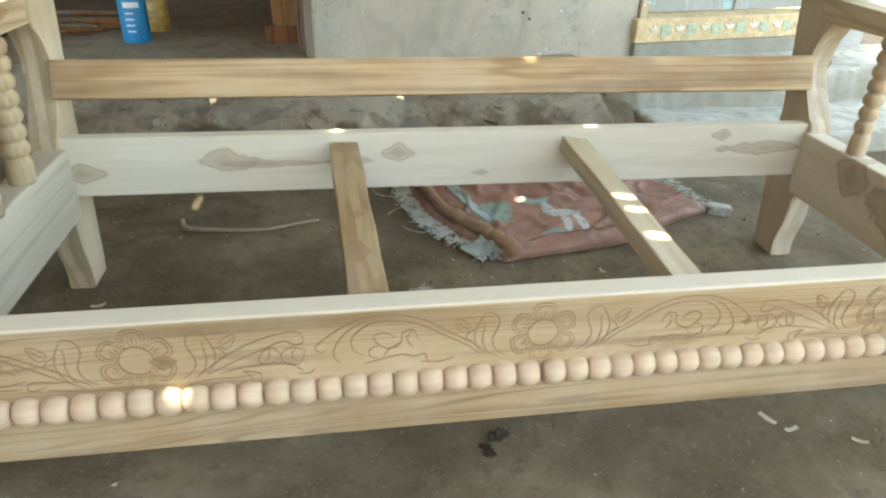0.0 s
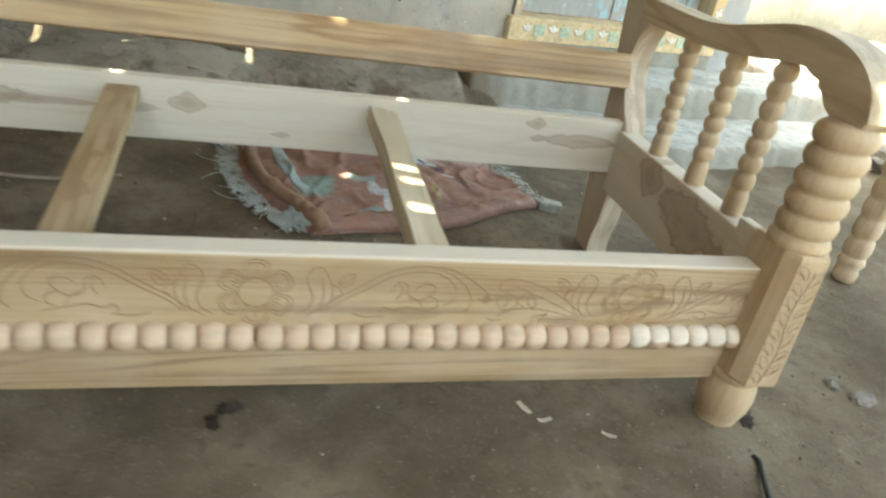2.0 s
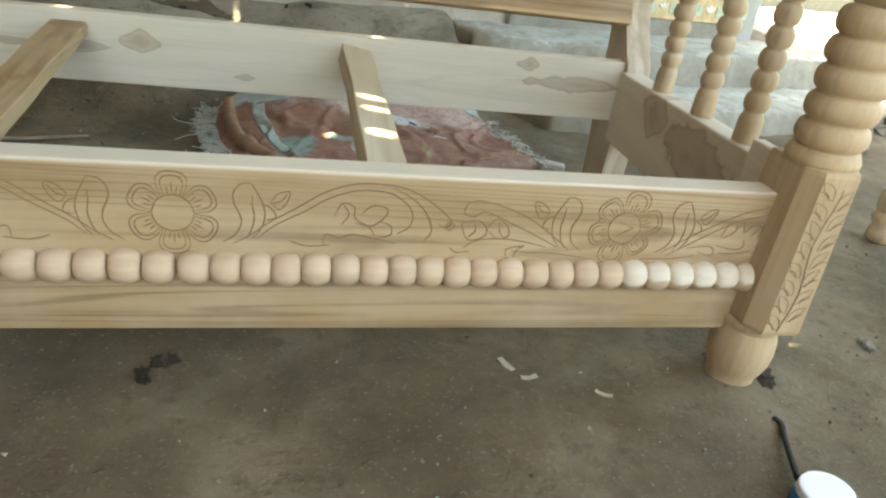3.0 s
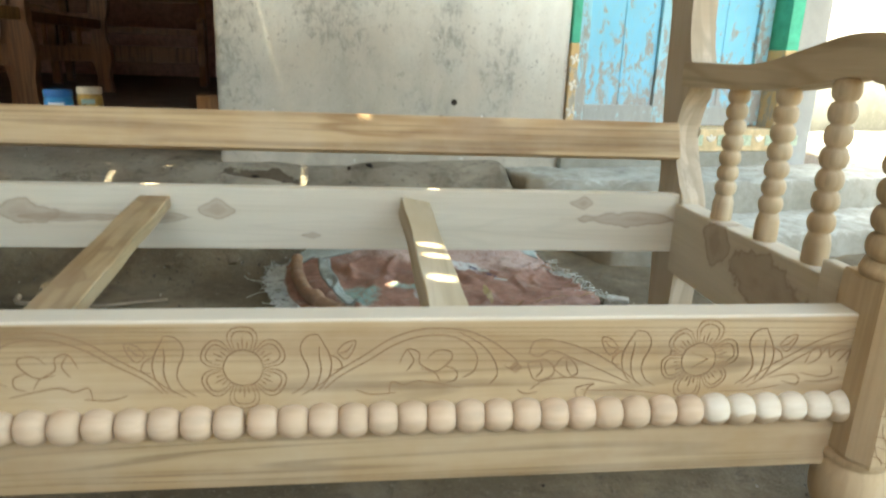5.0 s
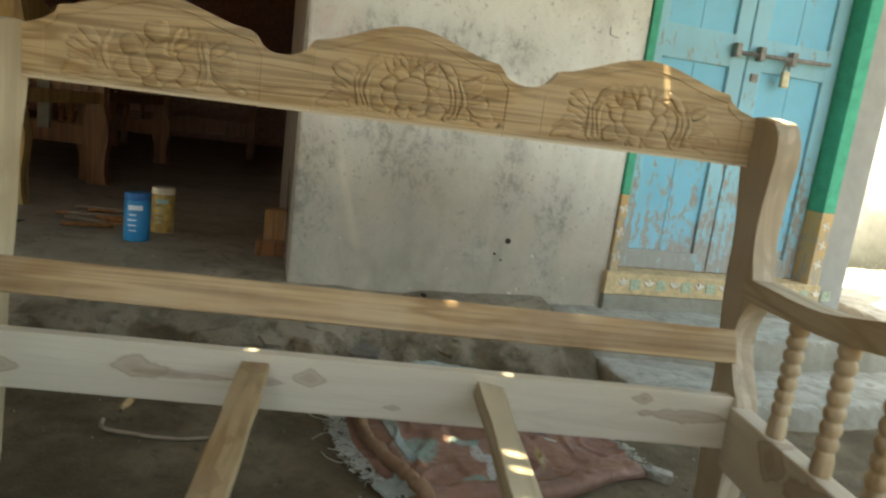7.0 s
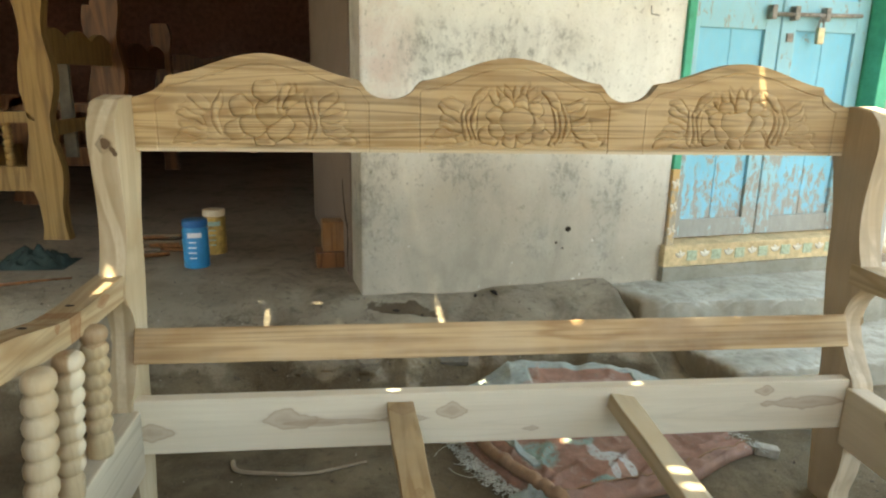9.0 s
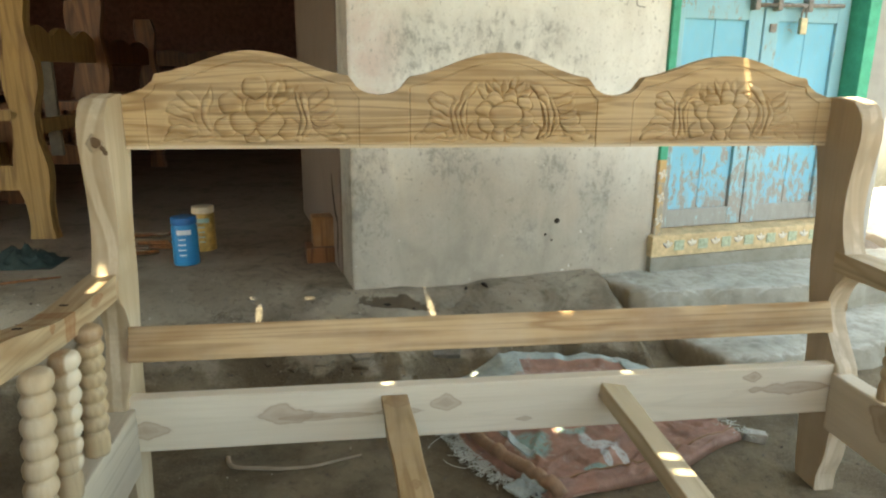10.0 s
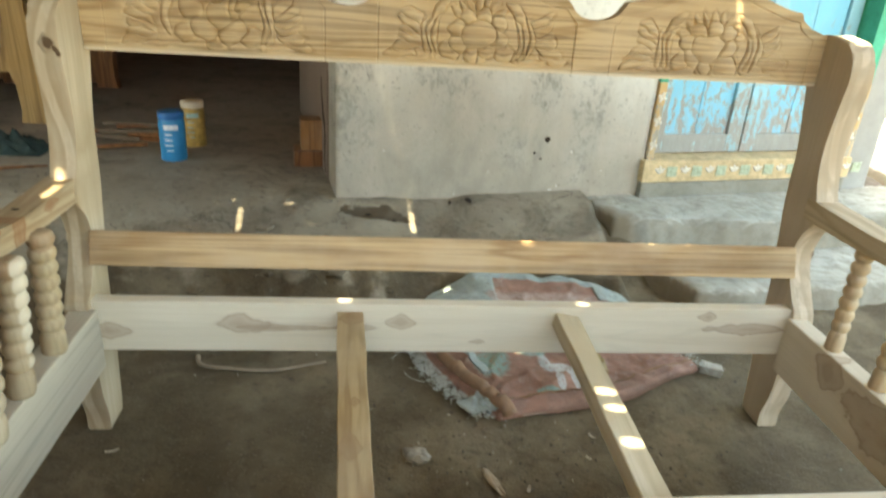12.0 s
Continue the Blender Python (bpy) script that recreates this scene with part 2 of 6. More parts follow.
M_post = wood("sapwood_post", "z", (0.66, 0.58, 0.43), (0.40, 0.29, 0.165), seed=5.2, rings=5, streaks=0.12, contrast=0.5, contour=0.2, lines_n=40, stripe=(-0.853, 0.014), knots=[(-0.85, 0.898, 0.015, 0.017)], knot_colour=(0.07, 0.04, 0.02))
M_post_brown = wood("brown_post", "z", (0.66, 0.57, 0.44), (0.48, 0.385, 0.265), seed=15.2, rings=6, stripe=(0.853, 0.010), streaks=0.35, contour=0.45, lines_n=60)
M_arm = wood("teak_arm", "y", (0.60, 0.50, 0.35), (0.42, 0.32, 0.19), seed=6.4, rings=8, contour=0.25)
M_turn = wood("turned_teak", "z", (0.60, 0.475, 0.31), (0.44, 0.315, 0.18), seed=8.8, rings=8, contrast=0.8)
M_turn_plain = wood("turned_post_teak", "z", (0.54, 0.41, 0.25), (0.38, 0.26, 0.14), seed=18.8, rings=5, contrast=0.7, contour=0.10, streaks=0.22)
M_turn_pale = wood("turned_sapwood", "z", (0.55, 0.47, 0.34), (0.38, 0.285, 0.17), seed=28.8, rings=5, contrast=0.7, contour=0.15, streaks=0.2)
M_turn_heart = wood("turned_heartwood", "z", (0.47, 0.37, 0.225), (0.31, 0.215, 0.115), seed=21.8, rings=6, contrast=0.7, contour=0.2, streaks=0.25, knots=[(-0.82, 0.575, 0.04, 0.02)], knot_colour=(0.24, 0.12, 0.05))
M_turn_half = wood("turned_two_tone", "z", (0.45, 0.36, 0.235), (0.30, 0.21, 0.12), seed=23.1, rings=6, contrast=0.7, contour=0.2, streaks=0.25, pale_side=-0.802, knots=[(-0.82, 0.580, 0.04, 0.016)], knot_colour=(0.24, 0.12, 0.05))
M_bead = wood("bead_teak", "x", (0.64, 0.485, 0.34), (0.48, 0.335, 0.205), seed=9.9, rings=6, contrast=0.6, contour=0.12, streaks=0.25)
M_bead_pale = wood("bead_sapwood", "x", (0.76, 0.70, 0.58), (0.62, 0.51, 0.36), seed=9.1, rings=4, contrast=0.5, contour=0.05, streaks=0.1, heart=(-0.004, (0.42, 0.29, 0.17)))
M_arm_stained = wood("teak_arm_stained", "y", (0.50, 0.395, 0.25), (0.32, 0.21, 0.11), seed=6.9, rings=14, dust=0.1, plane="yz", knots=[(-0.295, 0.60, 0.022, 0.07), (-0.36, 0.628, 0.010, 0.012), (-0.17, 0.61, 0.03, 0.010)], knot_colour=(0.24, 0.085, 0.02))
M_slat_a = wood("slat_heartwood", "y", (0.47, 0.345, 0.19), (0.28, 0.175, 0.08), seed=11.0, rings=10, contour=0.25, streaks=0.35, dust=0.25, plane="xy", knots=[(-0.25, -0.11, 0.03, 0.03), (-0.235, -0.40, 0.012, 0.016), (-0.24, -0.52, 0.02, 0.03)], knot_colour=(0.27, 0.16, 0.08))
M_slat_b = wood("slat_sapwood", "y", (0.69, 0.61, 0.45), (0.50, 0.40, 0.25), seed=12.0, rings=6, contour=0.2)
M_pencil = Mat("burnt_line", rough=0.8).done((0.27, 0.175, 0.095))


def earth():
    w = Mat("packed_earth", rough=0.92, spec=0.2)
    a = w.noise(w.mapped((1, 1, 1)), 2.3, 6, 0.62)
    b = w.noise(w.mapped((1, 1, 1), loc=(4, 2, 0)), 26.0, 6, 0.7)
    c = w.noise(w.mapped((1, 1, 1), loc=(1, 7, 0)), 160.0, 3, 0.6)
    dirt = w.ramp(a, (0.32, (0.082, 0.064, 0.040)), (0.50, (0.148, 0.119, 0.077)), (0.68, (0.245, 0.203, 0.138)))
    cement = w.ramp(a, (0.30, (0.185, 0.155, 0.112)), (0.52, (0.275, 0.235, 0.175)), (0.72, (0.39, 0.345, 0.26)))
    # worn cement stays on the raised part, broken along its edge and trodden away indoors
    z, y = w.axis(2), w.axis(1)
    p = w.noise(w.mapped((1, 1, 1), loc=(8, 3, 0)), 7.0, 5, 0.6)
    edge = w.math("ADD", z, w.math("MULTIPLY", w.math("SUBTRACT", p, 0.5), 0.35))
    inside = w.math("ADD", y, w.math("MULTIPLY", w.math("SUBTRACT", p, 0.5), 0.8))
    keep = w.math("MULTIPLY", w.math("MULTIPLY", w.ramp(w.math("ADD", w.axis(0), w.math("MULTIPLY", w.math("SUBTRACT", p, 0.5), 0.12)), (0.640, 1.0), (0.675, 0.0)), w.ramp(edge, (0.10, 0.0), (0.14, 1.0))), w.ramp(w.math("MULTIPLY", inside, 0.5), (0.62, 1.0), (0.80, 0.25)))
    col = w.mix(keep, dirt, cement)
    indoors = w.ramp(w.math("MULTIPLY", inside, 0.5), (0.50, 0.0), (0.80, 0.9))
    col = w.mix(indoors, col, (0.26, 0.21, 0.165))
    damp = w.noise(w.mapped((1, 1, 1), loc=(2, 9, 0)), 5.0, 6, 0.68, 0.6)
    col = w.mix(w.ramp(damp, (0.50, 0.0), (0.64, 0.55)), col, (0.095, 0.075, 0.049))
    col = w.mix(w.ramp(damp, (0.30, 0.35), (0.44, 0.0)), col, (0.25, 0.22, 0.165))
    col = w.mix(w.ramp(b, (0.34, 0.5), (0.47, 0.0)), col, (0.075, 0.06, 0.042))
    col = w.mix(w.ramp(c, (0.60, 0.0), (0.74, 0.45)), col, (0.34, 0.30, 0.245))
    crack = w.t.nodes.new("ShaderNodeTexVoronoi")
    crack.feature = "DISTANCE_TO_EDGE"
    crack.inputs["Scale"].default_value = 3.6
    warp = w.n("ShaderNodeTexNoise", Scale=6.0, Detail=6.0, Roughness=0.7)
    w.link(w.co, warp.inputs["Vector"])
    wob = w.mix(0.30, w.mapped((1, 1, 0.3)), warp.outputs["Color"])
    w.link(wob, crack.inputs["Vector"])
    lines = w.math("MULTIPLY", w.ramp(crack.outputs["Distance"], (0.0, 0.85), (0.022, 0.0)), w.math("MULTIPLY", keep, w.ramp(p, (0.42, 0.0), (0.6, 1.0))))
    col = w.mix(lines, col, (0.08, 0.065, 0.05))
    plates = w.t.nodes.new("ShaderNodeTexVoronoi")
    plates.inputs["Scale"].default_value = 3.6
    w.link(wob, plates.inputs["Vector"])
    tone = w.t.nodes.new("ShaderNodeSeparateXYZ")
    w.link(plates.outputs["Color"], tone.inputs[0])
    col = w.mix(w.math("MULTIPLY", keep, w.ramp(tone.outputs[0], (0.15, 0.0), (0.9, 0.5))), col, (0.38, 0.34, 0.265))
    # the broken pit before the wall
    px = w.math("DIVIDE", w.math("ADD", w.axis(0), 0.20), 0.135)
    py = w.math("DIVIDE", w.math("SUBTRACT", w.axis(1), 0.915), 0.048)
    pit = w.math("ADD", w.math("ADD", w.math("MULTIPLY", px, px), w.math("MULTIPLY", py, py)), w.math("MULTIPLY", w.math("SUBTRACT", b, 0.5), 3.0))
    col = w.mix(w.ramp(pit, (0.75, 0.85), (1.0, 0.0)), col, (0.085, 0.060, 0.036))
    h = w.math("ADD", b, w.math("MULTIPLY", c, 0.35))
    return w.done(col, h, 0.7, 0.012)


def plaster(name, clean, stain, streak=True, low=0.24, dirt=0.92):
    w = Mat(name, rough=0.9, spec=0.2)
    a = w.noise(w.mapped((1, 1, 1)), 2.0, 6, 0.65)
    b = w.noise(w.mapped((1, 1, 0.8), loc=(3, 1, 0)), 13.0, 7, 0.72, 0.6)
    c = w.noise(w.mapped((1, 1, 1), loc=(1, 5, 0)), 60.0, 4, 0.65)
    z = w.axis(2)
    col = w.mix(w.ramp(a, (0.35, 0.0), (0.65, 0.5)), clean, tuple(0.8 * x for x in clean))
    # grime that has crept up from the ground with an uneven edge
    up = w.math("ADD", z, w.math("MULTIPLY", w.math("SUBTRACT", a, 0.5), 0.75))
    col = w.mix(w.ramp(up, (max(0.0, low - 0.1), dirt), (low + 0.22, 0.80 * dirt), (low + 0.42, 0.40 * dirt), (low + 0.70, 0.0)), col, stain)
    # dark mould specks in patches
    patch = w.math("MULTIPLY", w.ramp(b, (0.53, 0.0), (0.70, 0.8)), w.ramp(w.noise(w.mapped((1, 1, 1), loc=(9, 2, 1)), 2.6, 3), (0.44, 0.05), (0.62, 0.95)))
    cloud = w.noise(w.mapped((1, 1, 0.7), loc=(5, 5, 2)), 5.0, 6, 0.7, 0.5)
    col = w.mix(w.ramp(cloud, (0.48, 0.0), (0.72, 0.30)), col, tuple(0.8 * x for x in stain))
    col = w.mix(w.math("MULTIPLY", patch, w.ramp(z, (0.55, 0.25), (0.95, 0.9))), col, (0.22, 0.21, 0.185))
    speck = w.math("MULTIPLY", w.ramp(w.noise(w.mapped((1, 1, 0.8), loc=(2, 8, 3)), 34.0, 5, 0.7), (0.55, 0.0), (0.62, 1.0)), w.ramp(w.noise(w.mapped((1, 1, 1), loc=(6, 1, 7)), 2.6, 3), (0.45, 0.0), (0.62, 0.9)))
    col = w.mix(w.math("MULTIPLY", speck, 0.55), col, (0.24, 0.23, 0.205))
    col = w.mix(w.ramp(c, (0.26, 0.3), (0.40, 0.0)), col, tuple(0.7 * x for x in stain))
    h = w.math("ADD", b, w.math("MULTIPLY", c, 0.4))
    return w.done(col, h, 0.45, 0.006)


def limewash(name):
    """Old limewash: white above, brown grime up from the foot, clouds, mould in patches, chips."""
    w = Mat(name, rough=0.92, spec=0.15)
    x, z = w.axis(0), w.axis(2)
    big = w.noise(w.mapped((1, 1, 1)), 1.7, 5, 0.6)
    cloud = w.noise(w.mapped((1, 1, 0.8), loc=(5, 5, 2)), 5.5, 6, 0.62, 0.5)
    fine = w.noise(w.mapped((1, 1, 0.7), loc=(2, 8, 3)), 30.0, 8, 0.78, 0.2)
    grain = w.noise(w.mapped((1, 1, 1), loc=(1, 5, 0)), 95.0, 3, 0.6)
    flow = w.noise(w.mapped((1, 1, 0.16), loc=(3, 2, 6)), 17.0, 5, 0.65, 0.3)

    def blob(px, pz, rx, rz):
        a = w.math("DIVIDE", w.math("SUBTRACT", x, px), rx)
        b = w.math("DIVIDE", w.math("SUBTRACT", z, pz), rz)
        r = w.math("ADD", w.math("MULTIPLY", a, a), w.math("MULTIPLY", b, b))
        return w.math("MAXIMUM", w.math("SUBTRACT", 1.0, r), 0.0)
    col = w.mix(w.ramp(cloud, (0.40, 0.0), (0.70, 0.8)), (0.89, 0.89, 0.82), (0.70, 0.685, 0.61))
    level = w.math("ADD", z, w.math("MULTIPLY", w.math("SUBTRACT", big, 0.5), 0.55))
    level = w.math("ADD", level, w.math("MULTIPLY", w.math("SUBTRACT", cloud, 0.5), 0.35))
    level = w.math("ADD", level, w.math("MULTIPLY", w.ramp(x, (0.40, 0.0), (0.85, 1.0)), 0.17))
    level = w.math("ADD", level, w.math("MULTIPLY", w.math("SUBTRACT", flow, 0.5), 0.20))
    col = w.mix(w.ramp(level, (0.26, 0.97), (0.44, 0.94), (0.60, 0.80), (0.78, 0.42), (0.98, 0.04)), col, w.mix(w.ramp(cloud, (0.35, 0.0), (0.65, 1.0)), (0.48, 0.42, 0.335), (0.34, 0.30, 0.235)))
    pink = w.math("MULTIPLY", blob(-0.27, 1.08, 0.14, 0.34), w.ramp(cloud, (0.42, 0.2), (0.58, 1.0)))
    col = w.mix(w.math("MULTIPLY", pink, 0.55), col, (0.72, 0.50, 0.43))
    spots = blob(0.09, 0.76, 0.24, 0.20)
    for p in ((-0.04, 0.86, 0.20, 0.14), (0.47, 0.86, 0.08, 0.20), (0.455, 0.66, 0.09, 0.12), (0.655, 0.58, 0.11, 0.20), (0.635, 0.40, 0.08, 0.16), (-0.30, 0.58, 0.13, 0.30), (0.25, 1.15, 0.30, 0.14), (-0.10, 1.12, 0.16, 0.16), (0.36, 0.42, 0.12, 0.10)):
        spots = w.math("MAXIMUM", spots, blob(*p))
    strewn = w.math("MULTIPLY", w.ramp(w.noise(w.mapped((1, 1, 1), loc=(9, 2, 1)), 2.8, 3), (0.47, 0.0), (0.64, 0.5)), w.ramp(z, (0.45, 0.2), (0.85, 1.0)))
    spots = w.math("MAXIMUM", w.math("MULTIPLY", spots, 1.2), strewn)
    wash = w.math("MULTIPLY", spots, w.ramp(flow, (0.36, 0.06), (0.62, 0.38)))
    col = w.mix(wash, col, (0.42, 0.405, 0.355))
    bite = w.math("ADD", w.math("ADD", fine, w.math("MULTIPLY", w.math("SUBTRACT", cloud, 0.5), 0.35)), w.math("MULTIPLY", spots, 0.05))
    col = w.mix(w.math("MULTIPLY", w.ramp(bite, (0.53, 0.0), (0.70, 0.70)), w.ramp(spots, (0.05, 0.0), (0.7, 1.0))), col, (0.24, 0.23, 0.20))
    speck = w.math("MULTIPLY", w.ramp(w.noise(w.mapped((1, 1, 0.75), loc=(4, 4, 9)), 62.0, 5, 0.70), (0.59, 0.0), (0.65, 0.55)), w.ramp(w.noise(w.mapped((1, 1, 1), loc=(8, 1, 3)), 3.4, 4, 0.6), (0.42, 0.10), (0.56, 1.0)))
    col = w.mix(speck, col, (0.21, 0.195, 0.16))
    chips = w.noise(w.mapped((1, 1, 1), loc=(7, 7, 7)), 36.0, 4, 0.6)
    col = w.mix(w.ramp(chips, (0.70, 0.0), (0.73, 0.7)), col, (0.78, 0.76, 0.69))
    col = w.mix(w.ramp(grain, (0.28, 0.22), (0.42, 0.0)), col, (0.30, 0.27, 0.22))
    h = w.math("ADD", w.math("MULTIPLY", fine, 0.8), w.math("MULTIPLY", grain, 0.25))
    h = w.math("ADD", h, cloud)
    return w.done(col, h, 0.4, 0.006)


def flaking(name, paint, under, amount=0.5, low=0.3, reach=0.7):
    """Old paint that has flaked off the boards, most of all low down."""
    w = Mat(name, rough=0.55, spec=0.35)
    a = w.noise(w.mapped((1, 1, 0.55)), 24.0, 8, 0.80, 0.3)
    b = w.noise(w.mapped((1, 1, 0.3), loc=(5, 0, 0)), 42.0, 5, 0.7)
    z = w.axis(2)
    loss = w.math("ADD", w.math("MULTIPLY", a, 0.7), w.math("MULTIPLY", b, 0.35))
    loss = w.math("ADD", loss, w.math("MULTIPLY", w.ramp(z, (0.45, 1.0), (0.98, 0.12), (1.0, 0.1)), 0.13))
    gone = w.ramp(loss, (0.66 - 0.12 * amount, 0.0), (0.69 - 0.12 * amount, 1.0))
    tone = w.mix(w.ramp(w.noise(w.mapped((1, 1, 1)), 4.0, 4), (0.35, 0.0), (0.7, 0.5)), paint, tuple(min(1, 1.25 * x + 0.02) for x in paint))
    dust = w.ramp(w.math("ADD", z, w.math("MULTIPLY", w.math("SUBTRACT", a, 0.5), 0.3)), (0.36, 0.75), (0.62, 0.12))
    tone = w.mix(w.math("MULTIPLY", dust, w.ramp(b, (0.40, 0.2), (0.60, 1.0))), tone, (0.42, 0.42, 0.38))
    wood_col = w.mix(b, under, tuple(0.55 * x for x in under))
    col = w.mix(gone, tone, wood_col)
    h = w.math("SUBTRACT", w.math("MULTIPLY", b, 0.5), gone)
    return w.done(col, h, 0.5, 0.0015)


def plain(name, colour, rough=0.7, metal=0.0, var=0.25, scale=18.0, bump=0.2):
    w = Mat(name, rough=rough, metal=metal)
    a = w.noise(w.mapped((1, 1, 1)), scale, 5, 0.65)
    col = w.mix(w.ramp(a, (0.3, 0.0), (0.7, 1.0)), tuple((1 - var) * x for x in colour), tuple(min(1, (1 + var) * x) for x in colour))
    return w.done(col, a, bump, 0.002)


M_earth = earth()
M_cream = plain("faded_ochre_paint", (0.56, 0.43, 0.25), 0.85, var=0.3, scale=26)
M_wall = limewash("stained_limewash")
# limewash with the passage's shade put into its dark base colour
M_jamb = plaster("limewash_shade_tone", (0.31, 0.235, 0.19), (0.22, 0.165, 0.13))
# dark surface of the added left wall, so it bounces little light
M_unseen_wall = plain("unseen_wall_dark", (0.17, 0.125, 0.09), 0.95, var=0.3, scale=6)
M_room = plain("dark_red_wall", (0.46, 0.27, 0.225), 0.9)
M_far = plaster("sunlit_limewash", (0.80, 0.79, 0.76), (0.10, 0.10, 0.08), low=0.36, dirt=0.97)
M_blue = flaking("flaking_blue_paint", (0.18, 0.53, 0.70), (0.47, 0.45, 0.41), 0.30)
M_bluerail = flaking("worn_blue_paint", (0.26, 0.54, 0.64), (0.45, 0.44, 0.40), 0.45)
M_barerail = flaking("bare_grey_rail", (0.30, 0.50, 0.56), (0.43, 0.44, 0.41), 1.0)
M_green = plain("green_paint", (0.05, 0.40, 0.25), 0.6, var=0.2)
M_orange = flaking("orange_paint", (0.58, 0.38, 0.16), (0.52, 0.47, 0.37), 0.1)
M_petal = plain("white_petal_paint", (0.66, 0.62, 0.52), 0.8)
M_leafgreen = plain("pale_green_paint", (0.40, 0.46, 0.33), 0.8, var=0.35, scale=60)
def slab_cement():
    """Grey-green trodden cement with washed streaks; steep faces turn darker, earth clings to the left end."""
    w = Mat("cement_slab", rough=0.9, spec=0.2)
    a = w.noise(w.mapped((0.6, 1.6, 1)), 4.0, 6, 0.65, 0.5)
    b = w.noise(w.mapped((1, 1, 1), loc=(3, 0, 1)), 24.0, 6, 0.7)
    c = w.noise(w.mapped((1, 1, 1), loc=(1, 5, 0)), 120.0, 3, 0.6)
    col = w.ramp(a, (0.32, (0.30, 0.295, 0.245)), (0.52, (0.42, 0.415, 0.36)), (0.72, (0.51, 0.51, 0.455)))
    col = w.mix(w.ramp(b, (0.36, 0.55), (0.50, 0.0)), col, (0.22, 0.205, 0.165))
    col = w.mix(w.ramp(c, (0.30, 0.35), (0.44, 0.0)), col, (0.25, 0.235, 0.20))
    d = w.noise(w.mapped((1, 1, 1.5), loc=(7, 2, 3)), 9.0, 7, 0.72, 0.4)
    col = w.mix(w.ramp(d, (0.50, 0.0), (0.66, 0.6)), col, (0.20, 0.19, 0.155))
    col = w.mix(w.ramp(d, (0.30, 0.5), (0.44, 0.0)), col, (0.47, 0.47, 0.42))
    # faces tilted from level mix towards a darker brown-grey
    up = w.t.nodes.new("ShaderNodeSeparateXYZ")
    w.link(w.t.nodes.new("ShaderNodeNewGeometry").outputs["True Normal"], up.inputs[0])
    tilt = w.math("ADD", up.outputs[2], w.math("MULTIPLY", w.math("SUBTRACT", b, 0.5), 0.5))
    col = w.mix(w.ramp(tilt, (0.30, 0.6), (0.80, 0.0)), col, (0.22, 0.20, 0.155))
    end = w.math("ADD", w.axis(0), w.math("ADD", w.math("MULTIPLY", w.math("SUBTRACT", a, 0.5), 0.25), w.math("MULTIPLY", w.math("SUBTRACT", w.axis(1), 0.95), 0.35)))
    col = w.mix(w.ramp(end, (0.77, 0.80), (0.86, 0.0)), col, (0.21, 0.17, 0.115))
    return w.done(col, w.math("ADD", b, w.math("MULTIPLY", c, 0.4)), 0.5, 0.006)


M_slab = slab_cement()
M_cement = plain("grey_cement", (0.34, 0.34, 0.315), 0.9, var=0.12, scale=7)
M_iron = plain("rusty_iron", (0.27, 0.25, 0.23), 0.7, 0.3, var=0.4, scale=60)
M_brass = plain("dull_brass", (0.42, 0.36, 0.24), 0.4, 0.8)
M_dark_wood = wood("varnished_wood", "z", (0.27, 0.115, 0.045), (0.13, 0.05, 0.02), seed=21, rings=12, dust=0.0, rough=0.4)
M_raw_wood = wood("raw_leg_wood", "z", (0.36, 0.22, 0.08), (0.20, 0.11, 0.04), seed=23, rings=12, dust=0.05)
M_roof = plain("roof_sheet", (0.34, 0.31, 0.27), 0.8)

# ---------------------------------------------------------------- ground
HOUSE = Matrix.Translation((-0.353, 0.983, 0)) @ Matrix.Rotation(radians(10.8), 4, "Z")   # u along the front wall, v into the house
FLOOR_IN = 0.235


def ground_height(x, y):
    """Trodden earth, rising over a broken cement edge to the old veranda floor."""
    e = 0.56 + 0.16 * smoothstep(-0.35, 0.0, x) + 0.10 * noise.noise((x * 2.1, 3.3, 0)) + 0.05 * noise.noise((x * 7.0, 1.3, 0))
    up = (0.65 * smoothstep(e - 0.24, e + 0.10, y) + 0.35 * smoothstep(e, e + 0.45, y)) * (1 - smoothstep(0.660, 0.730, x + 0.012 * noise.noise((y * 9, 4, 1))))
    lee = 0.155 * smoothstep(0.70, 1.02, y) * (1 - smoothstep(0.80, 0.93, x)) * smoothstep(0.45, 0.6, x)
    up = max(up, lee / FLOOR_IN)
    if y > 1.5:
        up = max(up, 1 - smoothstep(0.0, 0.3, x - 2.4) if x > 0 else 1)
    z = FLOOR_IN * up
    for fx in (-0.826, 0.826):
        z += 0.024 * math.exp(-((x - fx) ** 2 + (y + 0.694) ** 2) / 0.0075)
    # a broken pit in the cement before the wall
    pit = (x + 0.20) ** 2 / 0.0190 + (y - 0.915) ** 2 / 0.0024 + 0.9 * noise.noise((x * 16, y * 16, 9))
    z -= 0.016 * (1 - smoothstep(0.75, 1.0, pit))
    near = max(0.0, 1 - max(abs(x) / 4.0, abs(y) / 4.0))
    rough = 4 * up * (1 - up)
    z += near * (0.008 * noise.noise((x * 3, y * 3, 0.5)) + 0.004 * noise.noise((x * 14, y * 14, 2)) + rough * (0.024 * noise.noise((x * 6, y * 6, 4)) + 0.020 * noise.noise((x * 17, y * 17, 6))))
    return z


